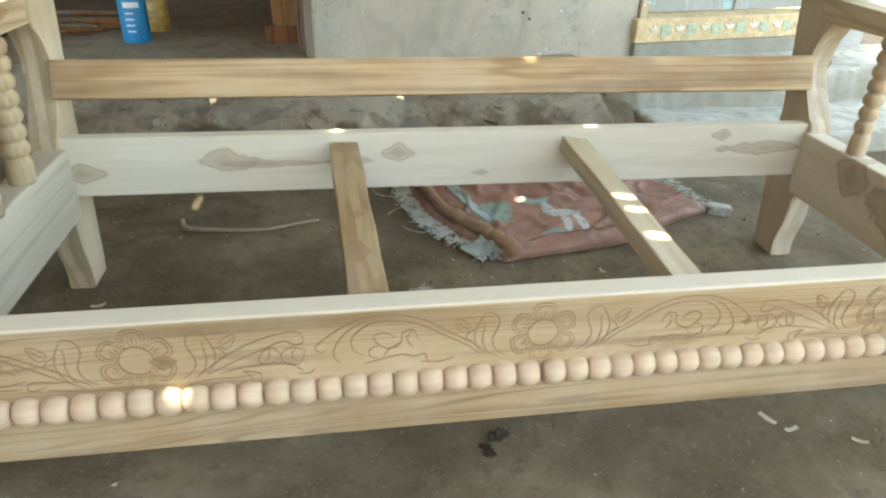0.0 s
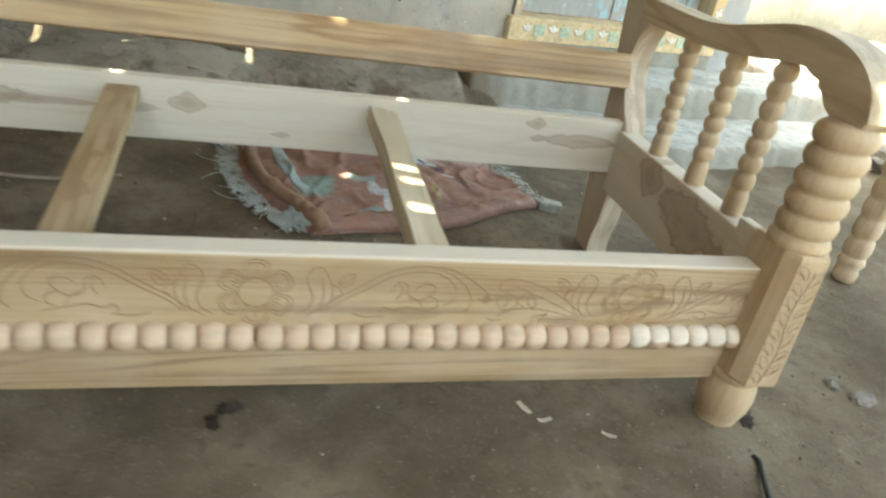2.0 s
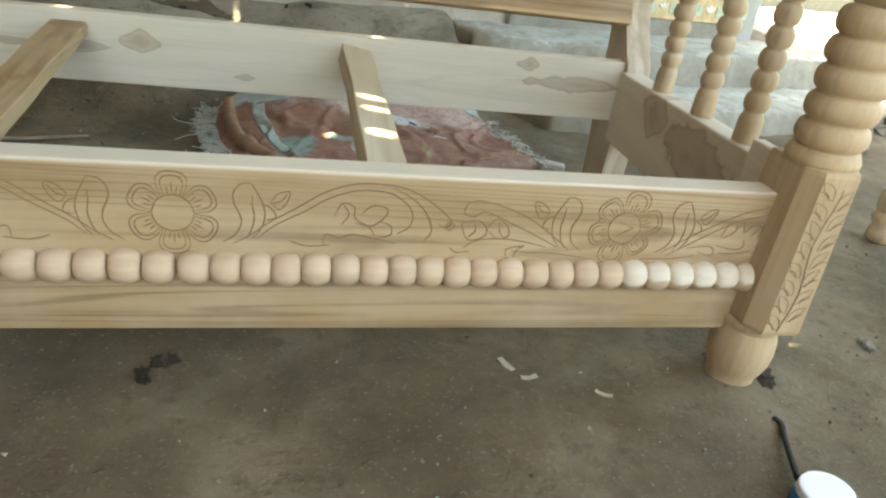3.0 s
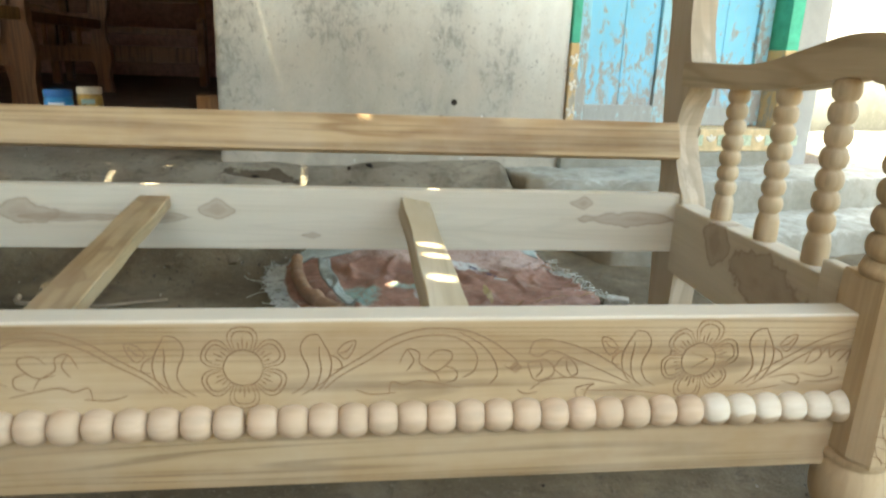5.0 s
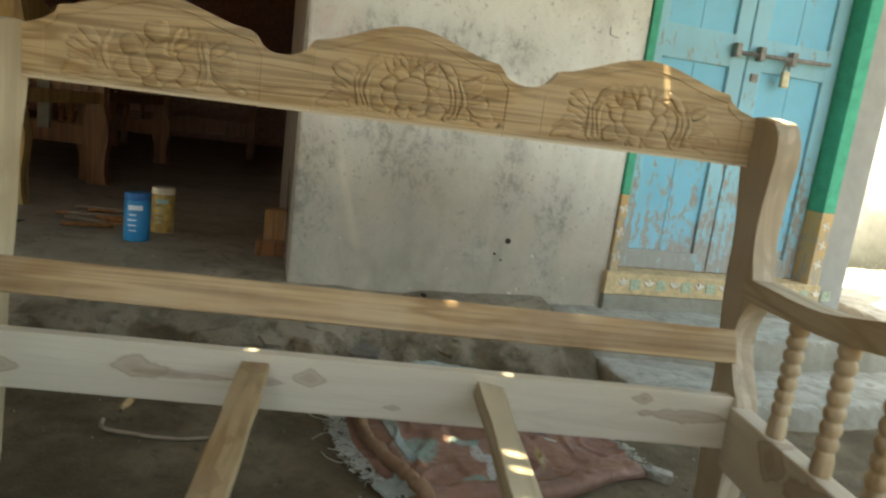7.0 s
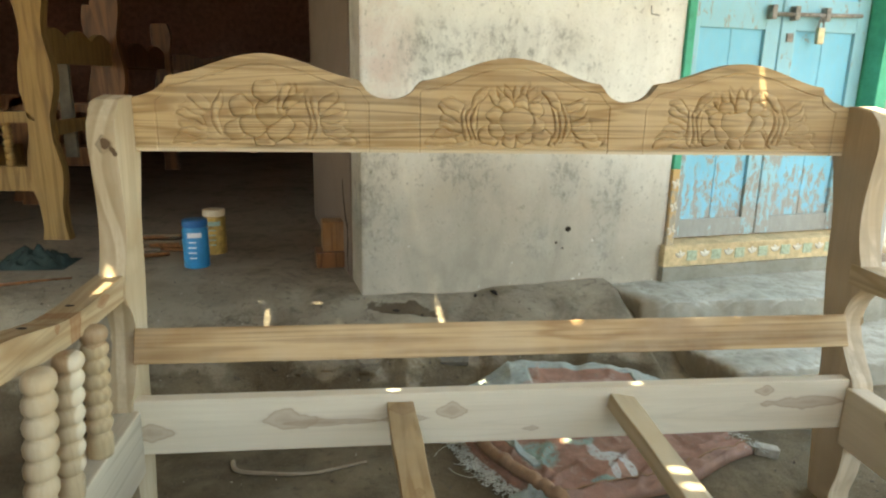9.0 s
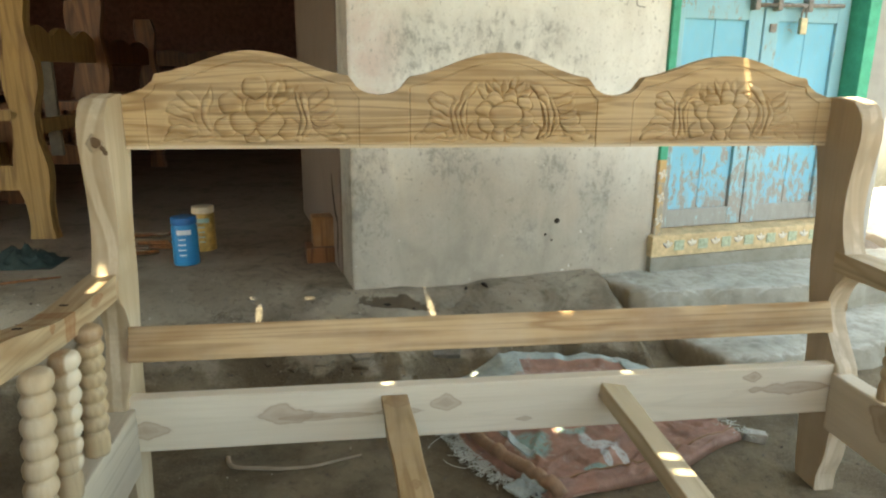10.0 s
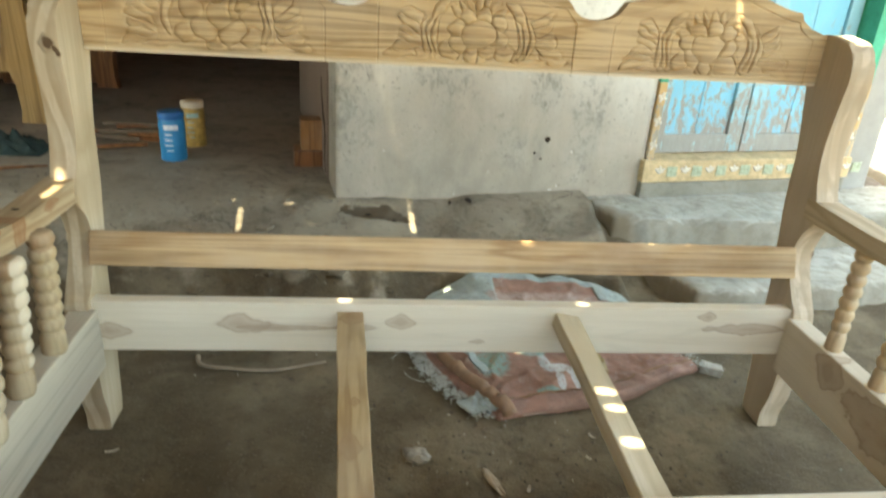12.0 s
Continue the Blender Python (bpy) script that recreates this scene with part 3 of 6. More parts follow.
def build_ground():
    def line(lo, hi, step, far):
        inner = list(np.arange(lo, hi + 1e-6, step))
        out, d, p = [], step * 2, hi
        while p < far:
            p += d
            d *= 1.6
            out.append(p)
        back, d, p = [], step * 2, lo
        while p > -far:
            p -= d
            d *= 1.6
            back.append(p)
        return back[::-1] + inner + out
    xs, ys = line(-1.5, 1.6, 0.02, 400), line(-1.3, 1.3, 0.02, 400)
    verts = [(x, y, ground_height(x, y)) for y in ys for x in xs]
    w = len(xs)
    faces = [(j * w + i, j * w + i + 1, (j + 1) * w + i + 1, (j + 1) * w + i) for j in range(len(ys) - 1) for i in range(w - 1)]
    me = bpy.data.meshes.new("ground")
    me.from_pydata(verts, [], faces)
    for p in me.polygons:
        p.use_smooth = True
    me.materials.append(M_earth)
    tagged(new("ground", me), "trodden grey-brown earth with a worn cement veranda", "ground", kind="structure")


build_ground()


# ---------------------------------------------------------------- house
def house_part(name, a, b, material, parent=None, bevel=0.0, label=""):
    return part(name, new_box(a, b, HOUSE, bevel), material, parent, label)


DOOR_A, DOOR_B, DOOR_TOP = 1.315, 2.43, 2.05
wall_front = part("wall_front", new_box((0, 0, 0.0), (DOOR_A, 0.22, 3.0), HOUSE, 0.012), M_wall)
tagged(wall_front, "grey-white limewashed wall stained with mould", "wall", kind="structure")
tagged(house_part("wall_over_door", (DOOR_A, 0.0, DOOR_TOP), (2.62, 0.22, 3.0), M_wall), "limewashed wall over the door", "wall", kind="structure")
tagged(house_part("wall_corner", (2.395, -0.012, 0.0), (2.55, 0.22, 3.0), M_cement, bevel=0.01), "grey cement corner pillar beside the door", "wall", kind="structure")
tagged(house_part("wall_passage", (-0.004, 0.222, 0.0), (0.14, 1.55, 2.9), M_jamb), "plastered side wall of the dark room, toned dark for its shade", "wall", kind="structure")
tagged(house_part("wall_recess", (0.14, 1.45, 0.0), (0.9, 1.55, 2.9), M_room), "dark wall of the room's recess", "wall", kind="structure")
tagged(house_part("wall_side", (0.9, 1.45, 0.0), (1.0, 7.75, 2.9), M_room), "dark side wall of the room", "wall", kind="structure")
# the next two walls are unseen, added to hold light out of the room
tagged(house_part("wall_lintel", (-3.0, 0.0, 2.1), (0.0, 0.2, 3.0), M_wall), "unseen wall added over the wide opening to limit the room's light", "wall", kind="structure")
tagged(house_part("wall_front_left", (-6.35, 0.0, 0.0), (-3.0, 0.2, 3.0), M_wall), "unseen wall added beside the wide opening to limit the room's light", "wall", kind="structure")
tagged(house_part("wall_back", (-6.2, 7.6, 0.0), (0.9, 7.75, 2.9), M_room), "dark red painted back wall", "wall", kind="structure")
tagged(house_part("wall_left", (-6.35, 0.2, 0.0), (-6.2, 7.75, 2.9), M_room), "dark red painted side wall", "wall", kind="structure")
tagged(house_part("ceiling", (-6.35, 0.2, 2.6), (1.0, 7.75, 2.7), M_room), "dark ceiling of the room", "ceiling", kind="structure")
tagged(house_part("wall_beyond_door", (0.14, 1.2, 0.0), (2.56, 1.3, 2.9), M_room), "dark wall behind the closed door", "wall", kind="structure")




def far_wall():
    bm = new_box((2.56, 1.6, -0.1), (9.0, 1.8, 3.2), HOUSE)
    tagged(part("wall_far", bm, M_far), "sunlit white limewashed wall with a mouldy foot", "wall", kind="structure")


far_wall()


def slab(name, outline, hi, material, label, seed):
    """A worn cement slab: a fine sheet whose crumbled edges fall away to the earth."""
    pts = np.array(outline)
    step = 0.0125
    xs = np.arange(pts[:, 0].min() - 0.05, pts[:, 0].max() + 0.05, step)
    ys = np.arange(pts[:, 1].min() - 0.05, pts[:, 1].max() + 0.05, step)
    X, Y = np.meshgrid(xs, ys)
    near = np.full(X.shape, 9.0)
    inside = np.zeros(X.shape, bool)
    for (ax, ay), (bx, by) in zip(pts, np.roll(pts, -1, 0)):
        ex, ey = bx - ax, by - ay
        t = np.clip(((X - ax) * ex + (Y - ay) * ey) / (ex * ex + ey * ey), 0, 1)
        near = np.minimum(near, np.hypot(X - ax - t * ex, Y - ay - t * ey))
        cross = (ay > Y) != (by > Y)
        inside ^= cross & (X < ex * (Y - ay) / (ey if abs(ey) > 1e-9 else 1e-9) + ax)
    d = np.where(inside, near, -near)
    verts = []
    for j in range(len(ys)):
        for i in range(len(xs)):
            x, y = X[j, i], Y[j, i]
            e = d[j, i] + 0.026 * noise.noise((x * 5, y * 5, seed)) + 0.010 * noise.noise((x * 19, y * 19, seed))
            k = smoothstep(-0.034, 0.008, e)
            z = -0.06 + (hi + 0.06) * k - 0.005 * (1 - smoothstep(0.0, 0.03, e)) * k
            z += 0.006 * noise.noise((x * 5, y * 5, seed)) + 0.0045 * noise.noise((x * 26, y * 26, seed)) * k
            verts.append((x, y, z))
    w = len(xs)
    faces = [(j * w + i, j * w + i + 1, (j + 1) * w + i + 1, (j + 1) * w + i) for j in range(len(ys) - 1) for i in range(w - 1)]
    me = bpy.data.meshes.new(name)
    me.from_pydata(verts, [], faces)
    for p in me.polygons:
        p.use_smooth = True
    me.materials.append(material)
    return tagged(new(name, me), label, "slab", kind="structure")


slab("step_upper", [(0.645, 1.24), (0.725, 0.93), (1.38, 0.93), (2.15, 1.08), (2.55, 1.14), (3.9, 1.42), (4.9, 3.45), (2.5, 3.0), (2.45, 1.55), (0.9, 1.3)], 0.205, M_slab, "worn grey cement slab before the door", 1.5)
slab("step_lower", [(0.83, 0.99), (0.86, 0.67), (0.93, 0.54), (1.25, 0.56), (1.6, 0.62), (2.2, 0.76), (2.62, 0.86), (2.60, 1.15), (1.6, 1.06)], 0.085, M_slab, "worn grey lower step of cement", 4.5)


def build_door():
    d = thing("door_1", HOUSE @ Vector((1.85, 0.05, 0.3)), "closed double door of flaking bright blue planks in a green frame", "door", kind="structure")
    # frame
    part("frame_post", new_box((DOOR_A, -0.012, 0.69), (DOOR_A + 0.036, 0.12, DOOR_TOP), HOUSE, 0.004), M_green, d, "green painted frame post")
    part("frame_post", new_box((2.33, -0.02, 0.70), (2.395, 0.12, DOOR_TOP), HOUSE, 0.004), M_green, d, "green painted frame post")
    part("frame_foot", new_box((DOOR_A, -0.013, 0.27), (DOOR_A + 0.036, 0.12, 0.69), HOUSE, 0.004), M_orange, d, "orange painted foot of the frame")
    part("frame_foot", new_box((2.33, -0.021, 0.27), (2.395, 0.12, 0.70), HOUSE, 0.004), M_orange, d, "orange painted foot of the frame")
    part("threshold", new_box((DOOR_A - 0.02, -0.035, 0.27), (2.40, 0.10, 0.365), HOUSE, 0.006), M_cream, d, "faded cream threshold with painted flowers")
    part("lintel", new_box((DOOR_A + 0.036, -0.012, DOOR_TOP - 0.07), (2.33, 0.12, DOOR_TOP), HOUSE, 0.004), M_green, d)
    mid = 1.845
    for lo, hi, la, lb in ((DOOR_A + 0.038, mid - 0.004, 0.085, 0.075), (mid + 0.004, 2.325, 0.080, 0.068)):
        leaf = part("leaf", new_box((lo, 0.095, 0.37), (hi, 0.12, DOOR_TOP - 0.075), HOUSE), M_blue, d)
        for a, b in ((lo, lo + la), (hi - lb, hi)):
            part("stile", new_box((a, 0.075, 0.37), (b, 0.10, DOOR_TOP - 0.075), HOUSE, 0.004), M_bluerail, leaf)
        for z0, z1 in ((0.37, 0.452), (1.268, 1.405), (1.85, 1.97)):
            part("cross_rail", new_box((lo + la - 0.002, 0.076, z0), (hi - lb + 0.002, 0.101, z1), HOUSE, 0.004), M_barerail if z0 < 0.4 else M_bluerail, leaf)
        w = (hi - lo - la - lb) / 2
        for k in range(2):
            part("plank", new_box((lo + la + k * w, 0.088, 0.45), (lo + la + (k + 1) * w - 0.003, 0.098, 1.86), HOUSE, 0.0015), M_blue, leaf)
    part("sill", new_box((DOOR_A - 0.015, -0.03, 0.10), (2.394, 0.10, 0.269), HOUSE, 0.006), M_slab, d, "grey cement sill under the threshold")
    # painted flowers along the threshold
    for k in range(9):
        u = DOOR_A + 0.06 + k * 0.125
        bm = bmesh.new()
        for j in range(3):
            a = radians(-50 + 50 * j)
            m = HOUSE @ Matrix.Translation((u + 0.014 * math.sin(a), -0.037, 0.315 + 0.012 * math.cos(a))) @ Matrix.Rotation(a, 4, "Y")
            bmesh.ops.create_uvsphere(bm, u_segments=8, v_segments=5, radius=1, matrix=m @ Matrix.Diagonal((0.008, 0.003, 0.017, 1)))
        part("painted_flower", bm, M_petal, d, "white painted tulip", True)
        part("painted_leaf", new_box((u + 0.035, -0.0375, 0.295), (u + 0.085, -0.034, 0.34), HOUSE, 0.001), M_leafgreen, d, "pale green painted patch")
    for u, z in ((DOOR_A + 0.018, 0.43), (DOOR_A + 0.018, 0.53), (DOOR_A + 0.018, 0.63), (2.362, 0.46), (2.362, 0.55), (2.362, 0.64)):
        bm = bmesh.new()
        for j in range(4):
            m = HOUSE @ Matrix.Translation((u, -0.014 if u < 2 else -0.022, z)) @ Matrix.Rotation(radians(90 * j + 20), 4, "Y") @ Matrix.Translation((0, 0, 0.012))
            bmesh.ops.create_uvsphere(bm, u_segments=8, v_segments=5, radius=1, matrix=m @ Matrix.Diagonal((0.007, 0.002, 0.011, 1)))
        part("painted_flower", bm, M_petal, d, "white painted flower", True)
    # bolt and padlock
    z = 1.338
    bolt = part("bolt", tube([HOUSE @ Vector((1.765, 0.052, z - 0.008)), HOUSE @ Vector((2.255, 0.052, z + 0.004))], 0.009, 8), M_iron, d, "rusty sliding bolt", True)
    for u in (1.775, 1.895, 2.06):
        part("bolt_bracket", new_box((u - 0.013, 0.04, z - 0.028), (u + 0.013, 0.076, z + 0.03), HOUSE, 0.005), M_iron, d)
    lock = part("padlock", new_box((2.008, 0.032, 1.215), (2.046, 0.052, 1.285), HOUSE, 0.006), M_brass, d, "dull brass padlock")
    part("shackle", tube([HOUSE @ Vector((2.014 + 0.013 * (1 - math.cos(t)), 0.042, 1.285 + 0.045 * math.sin(t))) for t in np.linspace(0, math.pi, 9)], 0.004, 6), M_iron, lock)
    part("keyhole_plate", new_box((1.878, 0.068, 1.222), (1.912, 0.076, 1.258), HOUSE, 0.002), M_iron, d)


build_door()


# wall out of view, added to block light from the left
tagged(part("wall_veranda", new_box((-1.80, -6.0, 0.0), (-1.65, 0.3, 2.449)), M_unseen_wall), "unseen dark wall added to block light from the left", "wall", kind="structure")
# wall behind the camera, never in view, added to limit frontal light
tagged(part("wall_yard", new_box((-6.0, -9.2, 0.0), (6.0, -9.0, 2.6)), M_jamb), "unseen wall added behind the camera to limit frontal light", "wall", kind="structure")


# ---------------------------------------------------------------- roof with gaps, open to the front and the sunny side
ROOF_Z = 2.45
FLECKS = [  # place, half sizes of the gap
    ((0.155, -0.021, 0.500), 0.012, 0.005),
    ((0.265, -0.37, 0.330), 0.017, 0.006), ((0.270, -0.42, 0.328), 0.017, 0.005), ((0.270, -0.515, 0.322), 0.015, 0.008),
    ((0.214, 0.196, 0.098), 0.010, 0.006), ((-0.49, -0.724, 0.212), 0.010, 0.0055),
    ((-0.27, -0.060, 0.353), 0.011, 0.003), ((0.30, -0.064, 0.353), 0.009, 0.004),
    ((-0.70, 0.84, 0.23), 0.0024, 0.070), ((-0.52, 0.93, 0.24), 0.016, 0.0018), ((-0.79, 0.93, 0.235), 0.004, 0.0015), ((-0.73, 0.96, 0.235), 0.003, 0.003), ((-0.44, 0.79, 0.235), 0.003, 0.002),
    ((0.59, 0.075, 1.07), 0.005, 0.020), ((0.87, 0.02, 0.987), 0.03, 0.03), ((-0.86, -0.055, 0.63), 0.005, 0.010), ((-0.846, -0.13, 0.628), 0.003, 0.034),
    ((0.46, -0.019, 0.501), 0.008, 0.002), ((0.55, -0.019, 0.501), 0.007, 0.002), ((-0.70, 0.36, 0.05), 0.0014, 0.04),
    ((0.86, -0.715, 0.60), 0.014, 0.016), ((0.040, 0.560, 0.09), 0.006, 0.008),
]
SLITS = [(-0.640, 0.0007, 0.42, 0.64), (-0.640, 0.0040, 0.29, 0.42)]   # roof x, half width, from y to y: a long joint between sheets


def build_roof():
    x0, x1, y0, y1 = -4.4, 2.1, -3.0, 1.9
    holes = []
    for p, a, b in FLECKS:
        k = (ROOF_Z - p[2]) / SUN_DIR.z
        c = Vector(p) + SUN_DIR * k
        holes.append((c.x - a, c.x + a, c.y - b, c.y + b))
    holes += [(x - a, x + a, lo, hi) for x, a, lo, hi in SLITS]
    xs = sorted({x0, x1, *[h[0] for h in holes], *[h[1] for h in holes]})
    ys = sorted({y0, y1, *[h[2] for h in holes], *[h[3] for h in holes]})
    xs = [x for x in xs if x0 <= x <= x1]
    ys = [y for y in ys if y0 <= y <= y1]
    verts = [(x, y, ROOF_Z) for y in ys for x in xs]
    w = len(xs)
    faces = []
    for j in range(len(ys) - 1):
        for i in range(w - 1):
            cx, cy = (xs[i] + xs[i + 1]) / 2, (ys[j] + ys[j + 1]) / 2
            if not any(a < cx < b and c < cy < d for a, b, c, d in holes):
                faces.append((j * w + i, j * w + i + 1, (j + 1) * w + i + 1, (j + 1) * w + i))
    me = bpy.data.meshes.new("roof")
    me.from_pydata(verts, [], faces)
    me.materials.append(M_roof)
    tagged(new("roof", me), "old sheet roof over the veranda with small gaps", "roof", kind="structure")


build_roof()

# ---------------------------------------------------------------- the bench
bench = thing("wooden_bench", (0, -0.35, 0), "unfinished bare teak bench frame with carved crest and beaded front rail", "bench")

POST_FRONT = [(-0.082, 0.0), (-0.080, 0.045), (-0.096, 0.11), (-0.100, 0.20), (-0.098, 0.33), (-0.070, 0.375), (-0.035, 0.43), (-0.020, 0.48), (-0.035, 0.535), (-0.062, 0.575),
              (-0.058, 0.615), (-0.040, 0.66), (-0.028, 0.72), (-0.030, 0.79), (-0.040, 0.86), (-0.046, 0.91), (-0.036, 0.955), (-0.005, 0.985)]
POST_BACK = [(0.05, 0.993), (0.10, 0.985), (0.108, 0.94), (0.096, 0.85), (0.072, 0.73), (0.068, 0.64), (0.064, 0.58), (0.046, 0.47), (0.030, 0.37), (0.025, 0.24), (0.012, 0.12), (0.0, 0.0)]
for s in (-1, 1):
    a, b = sorted((0.828 * s, 0.882 * s))
    bm = prism(smooth_line(POST_FRONT, 4) + smooth_line(POST_BACK, 3), "x", a, b, 0.006)
    for v in bm.verts:
        v.co.x -= s * 0.004 * smoothstep(0.55, 1.0, v.co.z)   # the posts draw together towards the crest
    part("back_post", bm, M_post if s < 0 else M_post_brown, bench, "pale post with a scrolled outline" if s < 0 else "brownish post with a scrolled outline")

bm = bmesh.new()
for kx, kz, r in ((-0.843, 0.901, 0.0125), (-0.832, 0.889, 0.006), (-0.829, 0.881, 0.005)):
    bmesh.ops.create_icosphere(bm, subdivisions=3, radius=1, matrix=Matrix.Translation((kx, -0.0445, kz)) @ Matrix.Diagonal((0.85 * r, 0.0022, r, 1)))
for v in bm.verts:
    v.co += 0.004 * Vector((noise.noise(v.co * 90), 0, noise.noise(v.co * 90 + Vector((5, 0, 0)))))
part("knot", bm, Mat("rotten_knot", rough=0.9).done((0.13, 0.085, 0.05)), bench, "dark rotten knot in the post", True)

part("seat_back_rail", new_box((-0.832, -0.08, 0.225), (0.832, -0.048, 0.353), None, 0.003), M_pale_x, bench, "pale sapwood rail with dark knots")
RAIL_TILT = Matrix.Translation((0, -0.040, 0.464)) @ Matrix.Rotation(radians(-21), 4, "X")
part("lower_back_rail", new_box((-0.832, 0.0, -0.039), (0.832, 0.027, 0.039), RAIL_TILT, 0.003), M_rail, bench)

# crest rail: three arches
def arch(mid, reach, foot, rise, n):
    """An ogee arch: flat at its shoulders and round on top."""
    return [(mid + reach * t, foot + rise * (0.5 + 0.5 * math.cos(math.pi * t)) ** 0.85) for t in np.linspace(-0.97, 0.97, n)]


half = [p for p in arch(0.0, 0.208, 1.033, 0.053, 41) if p[0] > -1e-6] + [(0.208, 1.030), (0.215, 1.022)]
half += [(0.275 + 0.058 * math.sin(a), 1.026 - 0.034 * math.cos(a)) for a in np.linspace(-1.3, 1.3, 13)] + [(0.336, 1.024), (0.343, 1.033)]
half += arch(0.548, 0.204, 1.035, 0.049, 37) + [(0.751, 1.033), (0.757, 1.019), (0.780, 1.002), (0.824, 0.987)]


def crest_top(x):
    x = abs(x)
    for (xa, za), (xb, zb) in zip(half, half[1:]):
        if x <= xb:
            t = (x - xa) / (xb - xa)
            return za + (zb - za) * t
    return half[-1][1]


def relief_shapes(cx, k):
    """Leaves, balls, fan and scrolls of one carved panel, lowest first: (x, z, half length, half width, degrees, height, bend)."""
    cz = 0.952
    out = []

    def add(dx, dz, lo, wi, ang, hgt=0.0030, bow=0.0):
        out.append((cx + dx, cz + dz, lo, wi, ang, hgt, bow))
    # fronds that fan out to both sides
    for sx in (-1, 1):
        for n in range(6):
            t = n / 5
            add(sx * (0.166 - 0.030 * t + 0.005 * math.sin(5 * n + k)), -0.050 + 0.080 * t, 0.034 - 0.006 * t, 0.0125, sx * (-14 + 44 * t + 8 * math.sin(3 * n + 2 * k)), 0.0030, 0.5 * sx)
        add(sx * 0.120, -0.058, 0.044, 0.008, sx * -6, 0.0022, 0.4 * sx)
    if k == 0:
        # a spray of round fruits and turned petals, one large scroll
        for dx, dz, r in ((0.070, -0.036, 0.026), (-0.062, -0.034, 0.025), (0.004, -0.052, 0.024), (-0.050, 0.020, 0.026), (0.034, -0.030, 0.028), (-0.022, -0.018, 0.028), (0.012, 0.012, 0.034), (0.006, 0.056, 0.027)):
            add(dx, dz, r, 0.88 * r, 20, 0.0046)
        for ang, dx in ((58, 0.052), (74, 0.044), (40, 0.066)):
            add(dx, 0.034, 0.032, 0.011, ang, 0.0040, 0.3)
        for r in (0.100, 0.112):
            add(r, 0.000, 0.050, 0.0075, 90, 0.0038, 1.5)
        add(-0.098, 0.004, 0.046, 0.0085, 90, 0.0036, -1.3)
    else:
        # a round flower under a ribbed fan, between pairs of C-scrolls
        for n in range(7 if k == 1 else 9):
            a = 90 + (n - (3 if k == 1 else 4)) * (17 if k == 1 else 19)
            add(0.058 * math.cos(radians(a)), 0.006 + 0.050 * math.sin(radians(a)), 0.022, 0.0085, a, 0.0026)
        for sx in (-1, 1):
            for r in (0.092, 0.104, 0.116):
                add(sx * r, -0.010, 0.046, 0.0065, 90, 0.0036, 1.5 * sx)
            add(sx * 0.086, 0.046, 0.030, 0.010, sx * 132, 0.0036, 0.6)
            add(sx * 0.062, -0.040, 0.023, 0.020, 0, 0.0044)
        add(0.0, -0.056, 0.026, 0.017, 0, 0.0044)
        for n in range(8):
            a = 22 + 45 * n + 9 * k
            add(0.047 * math.cos(radians(a)), -0.004 + 0.040 * math.sin(radians(a)), 0.022, 0.019, a, 0.0042)
        add(0.0, -0.004, 0.038, 0.031, 0, 0.0050)
        if k == 2:
            add(0.050, -0.048, 0.030, 0.024, 0, 0.0050)
    return out


PANELS = [(-0.55, -0.778, -0.322), (0.012, -0.207, 0.231), (0.545, 0.318, 0.790)]
RELIEF = [sh for n, p in enumerate(PANELS) for sh in relief_shapes(p[0], n)]


